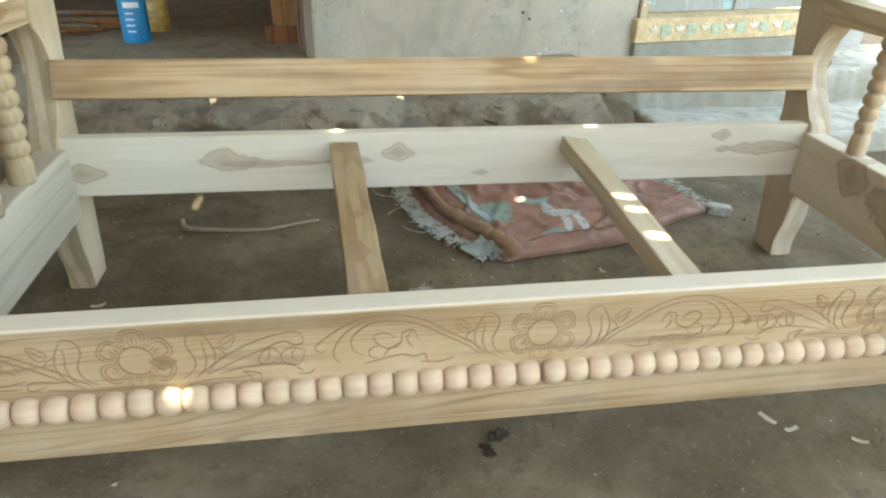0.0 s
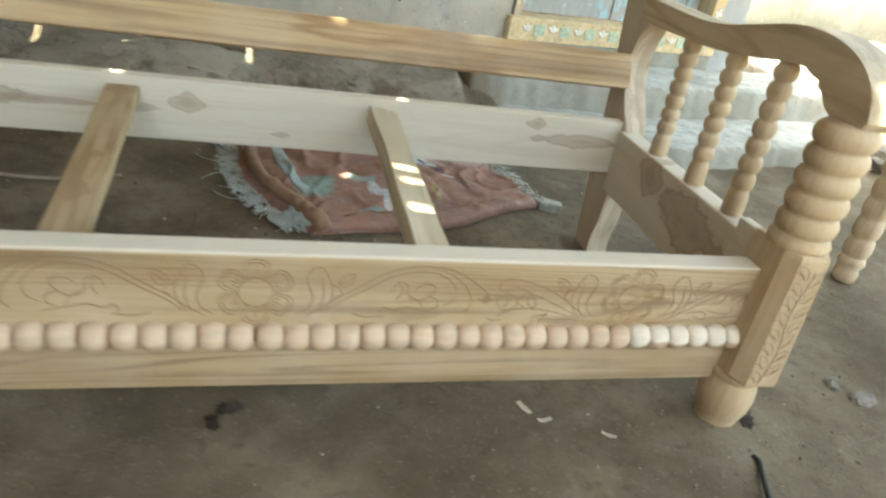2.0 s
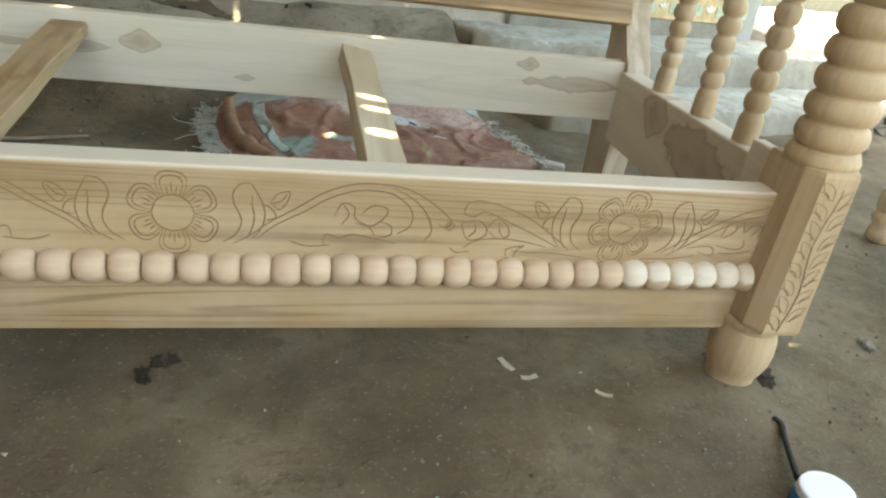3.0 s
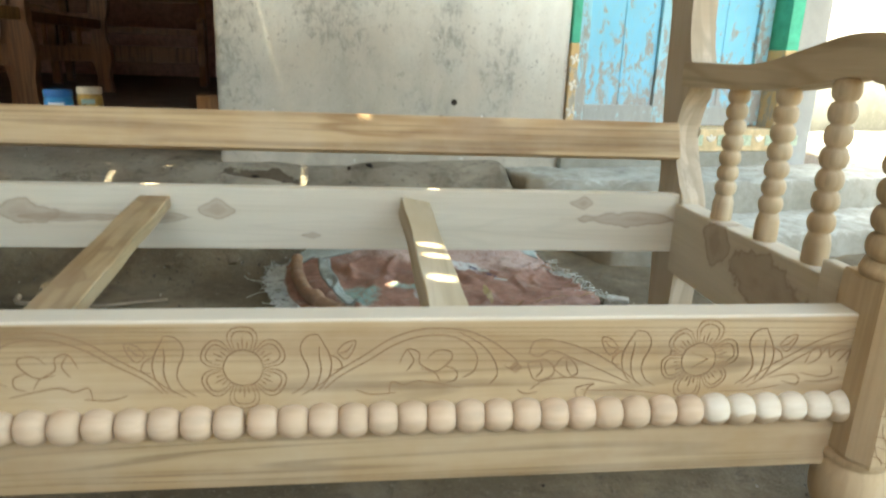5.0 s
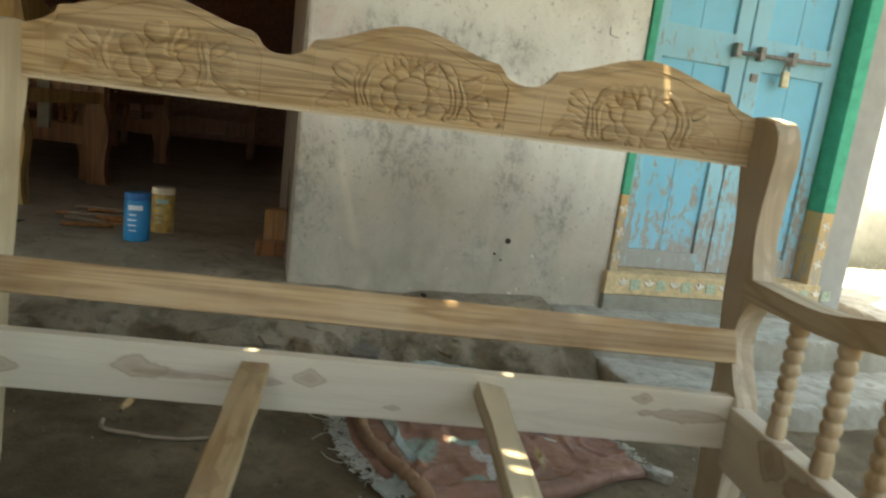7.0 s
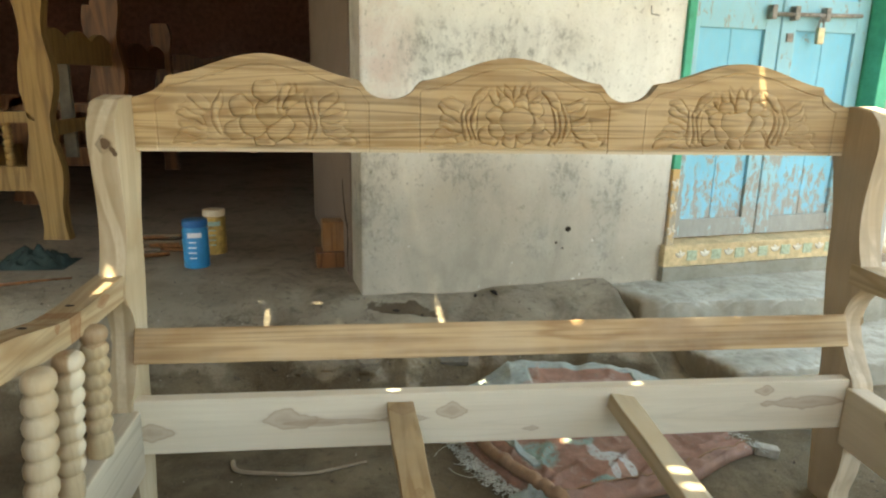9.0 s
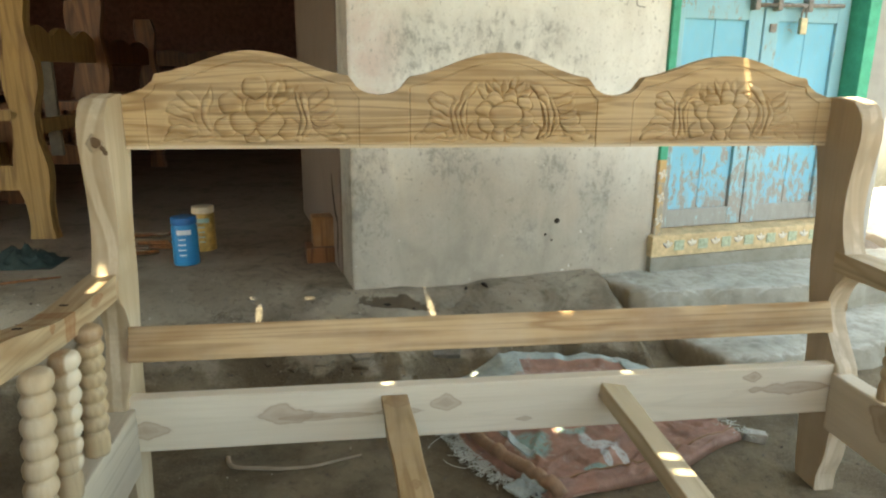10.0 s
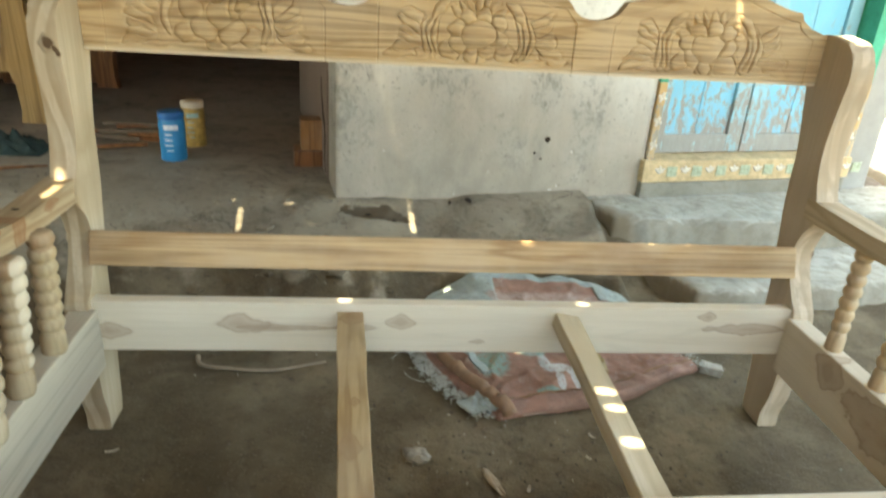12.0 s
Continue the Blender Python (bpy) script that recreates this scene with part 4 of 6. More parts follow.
def build_crest():
    nx, nz = 1110, 84
    xs = np.linspace(-0.824, 0.824, nx)
    tops = np.array([crest_top(x) for x in xs])
    X = np.repeat(xs[:, None], nz, 1)
    Z = 0.874 + (tops[:, None] - 0.874) * np.linspace(0, 1, nz)[None, :]
    H = np.zeros_like(X)
    for _, a, b in PANELS:
        rim = np.minimum(np.minimum(X - a, b - X), (tops[:, None] - 0.022) - Z)
        H -= 0.0030 * np.clip(1 - np.abs(rim) / 0.0022, 0, 1)
        H -= 0.0012 * np.clip(rim / 0.006, 0, 1)
    XW = X + 0.0030 * np.sin(63 * Z + 21 * X) + 0.0018 * np.sin(151 * X + 90 * Z)
    ZW = Z + 0.0030 * np.sin(57 * X + 2) + 0.0018 * np.sin(139 * X - 120 * Z)
    for x, z, lo, wi, ang, hgt, bow in RELIEF:
        c, sn = math.cos(radians(ang)), math.sin(radians(ang))
        u, v = ((XW - x) * c + (ZW - z) * sn) / lo, (-(XW - x) * sn + (ZW - z) * c) / wi
        v = v - bow * (u * u - 0.4)
        r = np.sqrt(u * u + v * v)
        r *= 1 + 0.06 * np.sin(41 * X + 57 * Z + 9 * x)
        fits = (Z < tops[:, None] - 0.016) & (Z > 0.889)
        body = 1.4 * hgt * np.clip(1 - r * r, 0, 1) ** 0.7 - 0.0012
        H = np.where((r < 1) & fits, body, H)
        H -= np.where(fits, 0.0030 * (0.62 + 0.38 * np.sin(37 * X + 80 * Z + 5 * ang)) * np.clip(1 - np.abs(r - 1.02) * min(lo, wi) / 0.0030, 0, 1), 0)
    H = np.maximum(H, -0.006)
    H += 0.0025 * np.clip(1 - np.abs(Z - 0.884) / 0.004, 0, 1)
    verts = [(X[i, j], 0.070 - H[i, j], Z[i, j]) for i in range(nx) for j in range(nz)]
    faces = [(i * nz + j, (i + 1) * nz + j, (i + 1) * nz + j + 1, i * nz + j + 1) for i in range(nx - 1) for j in range(nz - 1)]
    n0 = len(verts)
    for i in range(nx):
        verts += [(xs[i], 0.102, 0.874), (xs[i], 0.102, tops[i])]
    for i in range(nx - 1):
        a, b = n0 + 2 * i, n0 + 2 * i + 2
        faces += [(a, a + 1, b + 1, b), (i * nz, a, b, (i + 1) * nz), (i * nz + nz - 1, (i + 1) * nz + nz - 1, b + 1, a + 1)]
    me = bpy.data.meshes.new("crest_rail")
    me.from_pydata(verts, [], faces)
    me.materials.append(M_crest)
    ob = new("crest_rail", me)
    ob.parent = bench
    ob.matrix_parent_inverse = bench.matrix_world.inverted()
    tagged(ob, "golden teak crest board carved with three flower panels")


build_crest()

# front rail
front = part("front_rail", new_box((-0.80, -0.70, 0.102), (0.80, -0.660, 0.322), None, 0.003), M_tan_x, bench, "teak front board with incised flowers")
bead_pitch, bead_n = 0.0359, 44
bm = bmesh.new()
prof = [(0.0105, -0.5), (0.0132, -0.485), (0.0160, -0.44), (0.0184, -0.35), (0.0202, -0.22), (0.0213, -0.08), (0.0213, 0.08), (0.0202, 0.22), (0.0184, 0.35), (0.0160, 0.44), (0.0132, 0.485), (0.0105, 0.5)]
lathe([(r, z * bead_pitch * 0.995) for r, z in prof], (0, 0, 0), 24, bm)
bmesh.ops.rotate(bm, matrix=Matrix.Rotation(radians(90), 3, "Y"), verts=bm.verts)
bead_me = mesh_of(bm, "bead", True)
bead_me.materials.append(M_bead)
pale_bead_me = bead_me.copy()
pale_bead_me.materials[0] = M_bead_pale
for k in range(bead_n):
    ob = new("bead", bead_me if k < bead_n - 6 else pale_bead_me)
    ob.parent = front
    ob.matrix_parent_inverse = front.matrix_world.inverted()
    wob = random.uniform(-1, 1)
    bx = 0.015 + (k - 22 + 0.5) * (0.0354 if k >= 22 else 0.0363) - (0.0 if k >= 22 else 0.0035)
    ob.matrix_basis = pose(bx, -0.702, 0.193 + 0.0008 * wob, 180 * wob if k < bead_n - 6 else 16 * wob, 0, 2 * wob) @ Matrix.Diagonal((0.985, 1 + 0.03 * random.uniform(-1, 1), 1 + 0.03 * random.uniform(-1, 1), 1))

front.matrix_basis = Matrix.Translation((0.3, 0, 0)) @ Matrix.Rotation(radians(0.85), 4, "Z") @ Matrix.Translation((-0.3, 0, 0))   # set slightly askew between the posts

# side rails, arms, posts, balusters
ARM_TOP = [(-0.02, 0.628), (-0.12, 0.626), (-0.24, 0.624), (-0.33, 0.630), (-0.42, 0.648), (-0.52, 0.668), (-0.60, 0.668), (-0.665, 0.650), (-0.71, 0.615), (-0.725, 0.575)]
ARM_LOW = [(-0.715, 0.562), (-0.66, 0.562), (-0.635, 0.575), (-0.615, 0.598), (-0.585, 0.612), (-0.54, 0.612), (-0.48, 0.603), (-0.38, 0.588), (-0.28, 0.581), (-0.15, 0.578), (-0.02, 0.576)]


def bead_profile(lo, hi, n, r, waist, base=0.0, base_r=None):
    """Stacked round beads over a plain turned foot."""
    out = []
    if base:
        b = base_r or r
        out += [(b * 0.92, lo), (b * 1.0, lo + 0.15 * base), (b * 0.98, lo + 0.7 * base), (b * 0.80, lo + base)]
    step = (hi - lo - base) / n
    for k in range(n):
        z = lo + base + k * step
        for t in (0.0, 0.12, 0.3, 0.5, 0.7, 0.88):
            out.append((waist + (r - waist) * math.sin(math.pi * max(0.0, t)) ** 0.55, z + t * step))
    out.append((waist, hi))
    return out


def stroke(points, bm, y=-0.7003, r=0.0010):
    """An incised line on the front board, through (x, z) points."""
    tube([(x, y, z) for x, z in points], r, 5, bm, lambda t: 0.45 + 0.55 * math.sin(math.pi * min(1, max(0, t))) ** 0.5)


def bend(p, q, bow, n=14):
    """A bowed line from p to q."""
    (x0, z0), (x1, z1) = p, q
    nx, nz = -(z1 - z0), x1 - x0
    return [(x0 + (x1 - x0) * t + nx * bow * math.sin(math.pi * t), z0 + (z1 - z0) * t + nz * bow * math.sin(math.pi * t)) for t in np.linspace(0, 1, n)]


def leaf_lines(bm, x, z, length, ang, fat, y=-0.7008):
    tip = (x + length * math.cos(radians(ang)), z + length * math.sin(radians(ang)))
    stroke(bend((x, z), tip, fat), bm, y, 0.0006)
    stroke(bend((x, z), tip, -fat * 0.6), bm, y, 0.0006)


def flower_lines(cx, cz, turn, odd):
    """Six double-lined petals round a disc; the odd flower has uneven petals and a small ring."""
    bm = bmesh.new()
    stroke([(cx + 0.0225 * math.cos(a), cz + 0.0225 * math.sin(a)) for a in np.linspace(0, 6.3, 30)], bm)
    for k in range(6):
        a0 = radians(turn + 60 * k)
        far = 0.0275 * (1 + (0.14 * math.sin(2.4 * k + 1) if odd else 0.03 * math.sin(5 * k)))
        for f, w in ((1.0, 0.50), (0.82, 0.38)):
            pts = []
            for t in np.linspace(-1, 1, 19):
                r = 0.0235 + far * f * (1 - abs(t) ** 3.2) ** 0.5
                pts.append((cx + r * math.cos(a0 + w * t), cz + r * math.sin(a0 + w * t)))
            stroke(pts, bm)
        for d in (-0.17, 0, 0.17):
            stroke([(cx + r * math.cos(a0 + d), cz + r * math.sin(a0 + d)) for r in (0.0245, 0.031, 0.038 - abs(d) * 0.03)], bm)
    if odd:
        stroke([(cx - 0.035 + 0.0035 * math.cos(a), cz + 0.010 + 0.0035 * math.sin(a)) for a in np.linspace(0, 6.3, 12)], bm)
        stroke([(cx - 0.010, cz + 0.010), (cx + 0.012, cz + 0.001), (cx - 0.008, cz - 0.011)], bm)
    return bm


def vine_lines(cx, cz, side, kind):
    """The carving beside a flower, in millimetres from its centre: a curled leaf, a bud and a stem of one of three kinds."""
    bm = bmesh.new()

    def run(*pts):
        stroke(smooth_line([(cx + side * 0.001 * x, cz + 0.001 * z) for x, z in pts], 5), bm)
    # curled leaf with its vein
    run((86, 41), (74, 39), (66, 28), (67, 15), (73, 1), (74, -12), (67, -26), (54, -35))
    run((86, 41), (92, 30), (99, 15), (101, 1), (97, -16), (86, -31))
    run((87, 26), (87, 13), (89, -1), (86, -18), (79, -31))
    # bud with two small petals
    run((107, 18), (116, 29), (129, 32), (126, 19), (117, 9), (107, 18))
    run((97, 14), (104, 13), (111, 7), (113, -2), (103, -5))
    run((110, 17), (119, 20), (126, 29))
    if kind == "arch":
        run((65, -37), (86, -24), (106, -8), (140, 14), (170, 34), (206, 46), (245, 46), (269, 41), (294, 28), (315, 12), (325, 1), (318, -8), (309, -3))
        run((92, -30), (112, -12), (146, 8), (174, 26), (206, 37), (240, 37), (262, 27), (275, 10), (272, -9), (258, -18))
        run((250, 42), (276, 28), (294, 8), (301, -14), (292, -28))
        run((181, 3), (190, 20), (204, 16), (206, 1), (223, -10), (231, -22))
        run((190, 20), (198, 6), (190, -8))
        run((206, -5), (227, -8), (243, 6), (242, 16), (226, 18), (214, 8))
        run((169, -37), (172, -22), (188, -26), (205, -21), (236, -27), (258, -32))
        run((236, -2), (250, -8), (250, -20), (238, -24))
        run((130, -32), (150, -38), (178, -36))
    elif kind == "band":
        run((216, 27), (200, 31), (160, 21), (124, 4), (86, -23), (71, -35))
        run((216, 27), (219, 13), (206, 9), (192, 16), (162, 4), (124, -13), (88, -31))
        run((221, 0), (200, 4), (188, -6), (190, -19), (211, -23), (221, 0))
        run((206, 2), (202, -10), (210, -20))
        run((188, -8), (177, 6), (163, 0), (157, -15), (171, -21), (188, -8))
        run((172, 4), (171, -8), (165, -18))
        run((215, -36), (200, -25), (175, -21), (142, -23), (104, -31))
        run((154, -50), (157, -36), (134, -30), (142, -36), (146, -50))
        run((150, -38), (120, -40), (92, -40), (33, -48))
        run((232, -36), (222, -42), (206, -40))
    else:
        run((63, -35), (100, -10), (134, 10), (167, 27), (209, 40))
        run((71, -40), (108, -17), (142, 4), (175, 19), (209, 27))
        run((146, -8), (154, 12), (163, 15), (165, 0), (150, -10))
        run((165, 0), (175, 15), (180, 0), (190, 10), (206, 10))
        run((192, -6), (207, 11), (204, -8))
        run((100, -27), (130, -23), (142, -29), (138, -38), (118, -32))
        run((142, -21), (171, -27), (186, -23), (184, -12))
        run((150, -33), (176, -34), (200, -28))
        run((33, -45), (80, -44), (116, -38))
    return bm


for n, fx in enumerate((-0.547, 0.012, 0.571)):
    part("incised_flower", flower_lines(fx, 0.262, 90 if n < 2 else 75, n == 2), M_pencil, front, "pencilled and incised flower")
    for g in (-1, 1):
        kind = "arch" if n == 1 else "band" if fx * g < 0 else "tail"
        part("incised_vine", vine_lines(fx, 0.262, g, kind), M_pencil, front, "incised scrolling leaves")


def carve_post(post, cx):
    bm = bmesh.new()
    for k in range(15):
        z = 0.140 + 0.0142 * k
        side = 1 if k % 2 else -1
        leaf_lines(bm, cx + 0.004 * side, z, 0.034, 90 - side * (38 + 7 * math.sin(k * 2.3)), 0.24 * side, -0.7528)
        stroke(bend((cx + 0.010 * side, z), (cx + 0.027 * side, z + 0.012), 0.2 * side, 6), bm, -0.7526)
    stroke([(cx + 0.005 * math.sin(40 * z), z) for z in np.linspace(0.135, 0.355, 30)], bm, -0.7528)
    part("incised_leaves", bm, M_pencil, post, "incised leaf pattern")


def half_bench_side(s):
    a, b = (0.819, 0.866) if s > 0 else (-0.872, -0.814)
    part("side_rail", new_box((a, -0.645, 0.185), (b, -0.085, 0.335), None, 0.004), M_pale_y if s > 0 else M_pale_plain, bench, "pale sapwood side rail with dark heartwood patches" if s > 0 else "pale sapwood side rail")
    a, b = (0.826, 0.888) if s > 0 else (-0.890, -0.833)
    part("armrest", prism(smooth_line(ARM_TOP, 4) + smooth_line(ARM_LOW, 3), "x", a, b, 0.004), M_arm if s > 0 else M_arm_stained, bench, "curved teak armrest")
    if s > 0:
        for y, top in ((-0.230, 0.584), (-0.381, 0.592), (-0.515, 0.610)):
            bm = lathe(bead_profile(0.333, top, 7, 0.0200, 0.0125, 0.050, 0.0195), (0.844, y, 0), 18)
            part("baluster", bm, M_turn, bench, "turned baluster of stacked beads", True)
    else:
        # stouter ones on this side, none quite upright: foot, lean, top, timber
        for x, y, lx, ly, top, timber in ((-0.832, -0.256, 0.03, 0.04, 0.588, M_turn_heart), (-0.829, -0.398, 0.07, 0.06, 0.594, M_turn_half), (-0.815, -0.527, 0.04, 0.12, 0.614, M_turn_pale)):
            lean = Matrix(((1, 0, lx), (0, 1, ly), (0, 0, 1)))
            bm = lathe(bead_profile(0.333, top, 7, 0.0250, 0.0160, 0.050, 0.0240), Vector((x, y, 0)) - 0.333 * Vector((lx, ly, 0)), 18, None, lean)
            part("baluster", bm, timber, bench, "turned baluster of stacked beads", True)
    cx = 0.826 * s
    inner, outer = (cx - 0.040 * s, cx + 0.052 * s)
    outline = [(inner, -0.642), (inner, -0.726), (inner + 0.016 * s, -0.752), (outer - 0.018 * s, -0.752), (outer, -0.722), (outer, -0.642)]
    bm = prism(outline, "z", 0.128, 0.374, 0.008)
    for v in bm.verts:
        k = 1 - 0.12 * smoothstep(0.30, 0.374, v.co.z)
        v.co.x, v.co.y = cx + (v.co.x - cx) * k, -0.694 + (v.co.y + 0.694) * k
    fp = part("front_post", bm, M_turn_plain, bench, "square carved post with a turned top")
    carve_post(fp, cx)
    a, b = sorted((0.798 * s, 0.8185 * s))
    part("corner_block", new_box((a, -0.642, 0.20), (b, -0.594, 0.366), None, 0.004), M_pale_y, bench, "pale tenon block")
    prof = [(0.046, 0.371), (0.047, 0.380), (0.042, 0.392)] + bead_profile(0.392, 0.565, 5, 0.0455, 0.036)
    part("turned_column", lathe(prof, (cx + 0.007 * s, -0.694, 0), 32), M_turn_plain, fp, "", True)
    foot = [(0.029, 0.0), (0.034, 0.006), (0.036, 0.018), (0.034, 0.026), (0.040, 0.036), (0.046, 0.054), (0.048, 0.074), (0.046, 0.096), (0.041, 0.111), (0.040, 0.114), (0.044, 0.117), (0.045, 0.123), (0.042, 0.129)]
    part("bun_foot", lathe(foot, (cx, -0.694, 0), 32), M_turn_plain, fp, "turned round foot", True)


half_bench_side(1)
half_bench_side(-1)


def slat(name, x0, x1, width, thick, twist, material, label):
    """A loose seat slat that runs from the back rail to the front rail."""
    bm = bmesh.new()
    n = 14
    rings = []
    for k in range(n + 1):
        t = k / n
        y = -0.082 - t * 0.574
        x = x0 + (x1 - x0) * t
        wv = 0.004 * noise.noise((t * 4, x0 * 5, 0))
        ang = radians(twist * (1 - 0.4 * t))
        ring = []
        for u, v in ((-1, 0.86), (-0.94, 1.0), (0.94, 1.0), (1, 0.86), (1, -1), (-1, -1)):
            px, pz = u * (width / 2 + wv), v * thick / 2
            ring.append(bm.verts.new((x + px * math.cos(ang) + pz * math.sin(ang), y, 0.334 - 0.034 * t - thick / 2 + pz * math.cos(ang) - px * math.sin(ang))))
        rings.append(ring)
    for lo, hi in zip(rings, rings[1:]):
        for k in range(6):
            bm.faces.new((lo[k], lo[(k + 1) % 6], hi[(k + 1) % 6], hi[k]))
    bm.faces.new(rings[0])
    bm.faces.new(rings[-1][::-1])
    part(name, bm, material, bench, label)


slat("seat_slat", -0.256, -0.224, 0.060, 0.022, 0, M_slat_a, "brown heartwood slat")
slat("seat_slat", 0.258, 0.272, 0.056, 0.034, 10, M_slat_b, "pale twisted slat")


# ---------------------------------------------------------------- things on the ground
def woven(name, base, patch_a, patch_b, pale, marks=()):
    """Dirty woven plastic; marks: faded printed shapes (x, y, rx, ry, colour)."""
    w = Mat(name, rough=0.85, spec=0.2)
    a = w.noise(w.mapped((1, 1, 0.2)), 6.5, 4, 0.6, 0.3)
    b = w.noise(w.mapped((1, 1, 0.2), loc=(4, 1, 0)), 7.5, 4, 0.6, 0.4)
    c = w.noise(w.mapped((1, 1, 1)), 130.0, 2, 0.5)
    d = w.noise(w.mapped((1, 1, 1), loc=(2, 2, 2)), 18.0, 5, 0.7)
    e = w.noise(w.mapped((1, 1, 1), loc=(6, 2, 4)), 60.0, 4, 0.7)
    col = w.mix(w.ramp(d, (0.35, 0.0), (0.68, 0.75)), base, tuple(0.5 * x for x in base))
    col = w.mix(w.ramp(a, (0.60, 0.0), (0.64, 0.7)), col, patch_a)
    col = w.mix(w.ramp(b, (0.64, 0.0), (0.67, 0.7)), col, patch_b)
    for px, py, rx, ry, tint in marks:
        u = w.math("DIVIDE", w.math("SUBTRACT", w.axis(0), px), rx)
        v = w.math("DIVIDE", w.math("SUBTRACT", w.axis(1), py), ry)
        r = w.math("ADD", w.math("MULTIPLY", u, u), w.math("MULTIPLY", v, v))
        r = w.math("ADD", r, w.math("MULTIPLY", w.math("ADD", w.math("SUBTRACT", d, 0.5), w.math("SUBTRACT", e, 0.5)), 1.1))
        col = w.mix(w.math("MULTIPLY", w.ramp(r, (0.60, 0.85), (0.95, 0.0)), w.ramp(e, (0.36, 0.25), (0.50, 1.0))), col, tint)
    col = w.mix(w.ramp(d, (0.56, 0.0), (0.74, 0.5)), col, pale)
    col = w.mix(w.ramp(e, (0.54, 0.0), (0.70, 0.55)), col, (0.23, 0.185, 0.14))
    wv = w.t.nodes.new("ShaderNodeTexChecker")
    wv.inputs["Scale"].default_value = 330.0
    w.link(w.co, wv.inputs["Vector"])
    h = w.math("ADD", w.math("MULTIPLY", wv.outputs["Fac"], 0.3), w.math("ADD", c, d))
    return w.done(col, h, 0.45, 0.002)


TEAL, CHALK = (0.24, 0.40, 0.36), (0.55, 0.60, 0.60)
M_sack = woven("faded_red_sacking", (0.39, 0.225, 0.17), (0.50, 0.37, 0.31), (0.30, 0.19, 0.14), (0.55, 0.46, 0.40),
               [(0.14, 0.165, 0.060, 0.070, TEAL), (0.335, 0.130, 0.052, 0.026, CHALK), (0.295, 0.165, 0.018, 0.036, CHALK), (0.375, 0.085, 0.016, 0.045, CHALK), (0.325, 0.075, 0.014, 0.040, CHALK), (0.40, 0.46, 0.34, 0.10, (0.50, 0.39, 0.34)), (0.265, 0.20, 0.050, 0.014, TEAL), (0.285, 0.04, 0.042, 0.012, TEAL), (0.47, 0.16, 0.012, 0.06, (0.38, 0.33, 0.14)), (0.45, 0.36, 0.07, 0.05, CHALK)])
M_band = woven("pink_sack_band", (0.40, 0.25, 0.20), (0.36, 0.20, 0.15), (0.50, 0.36, 0.30), (0.50, 0.41, 0.34))
M_sack_back = woven("pale_sacking", (0.43, 0.50, 0.47), (0.46, 0.36, 0.31), (0.33, 0.46, 0.45), (0.54, 0.55, 0.52))
M_hem = woven("rust_hem", (0.37, 0.235, 0.15), (0.44, 0.31, 0.21), (0.32, 0.18, 0.12), (0.48, 0.38, 0.29))
M_fray = plain("frayed_thread", (0.54, 0.56, 0.51), 0.8)
M_ink = plain("faded_ink", (0.10, 0.07, 0.12), 0.8)
M_stone = plain("pale_stone", (0.19, 0.175, 0.145), 0.95, var=0.3, scale=40)
M_rubble = plain("pale_cement_rubble", (0.36, 0.345, 0.30), 0.95, var=0.25, scale=50)
M_chip = plain("wood_chip", (0.44, 0.38, 0.29), 0.8)
M_clod = plain("dark_clod", (0.038, 0.028, 0.020), 0.95, scale=60, bump=0.6)
M_stick = plain("bare_stick", (0.33, 0.27, 0.195), 0.85)
M_foil = plain("crumpled_foil", (0.65, 0.68, 0.72), 0.25, 0.9)


def sack_place(s, t):
    """The sack's lie: s from its left edge to its right, t from front to back."""
    fl, fr, bl, br = Vector((0.130, -0.060)), Vector((0.775, 0.165)), Vector((-0.075, 0.50)), Vector((0.690, 0.525))
    p = (fl * (1 - s) + fr * s) * (1 - t) + (bl * (1 - s) + br * s) * t
    p += Vector((0.0, 0.13)) * (max(0.0, math.sin(math.pi * s)) ** 0.6 * t * t) + Vector((0.02, -0.035)) * (math.sin(math.pi * s) ** 2 * (1 - t))
    p += Vector((-0.065, -0.01)) * (math.sin(math.pi * t) * (1 - s))
    z = ground_height(p.x, p.y) + 0.012 + 0.034 * math.sin(math.pi * min(1, s * 1.1)) * math.sin(math.pi * t) ** 0.6
    z += 0.030 * smoothstep(0.60, 0.88, t) * min(1.0, 6 * s, 6 * (1 - s))
    fold = 1 - 0.65 * smoothstep(0.75, 0.9, t)
    z += fold * (0.014 * noise.noise((p.x * 7, p.y * 7, 3)) + 0.018 * abs(noise.noise((p.x * 13 + p.y * 9, p.y * 6, 8))) + 0.004 * noise.noise((p.x * 45, p.y * 45, 1)) + 0.012 * max(0.0, 0.12 - abs(noise.noise((p.x * 10 - p.y * 4, p.y * 10, 21)))) / 0.12)
    if s in (0.0, 1.0) or t in (0.0, 1.0):
        z = ground_height(p.x, p.y) + 0.004
    return Vector((p.x, p.y, z))


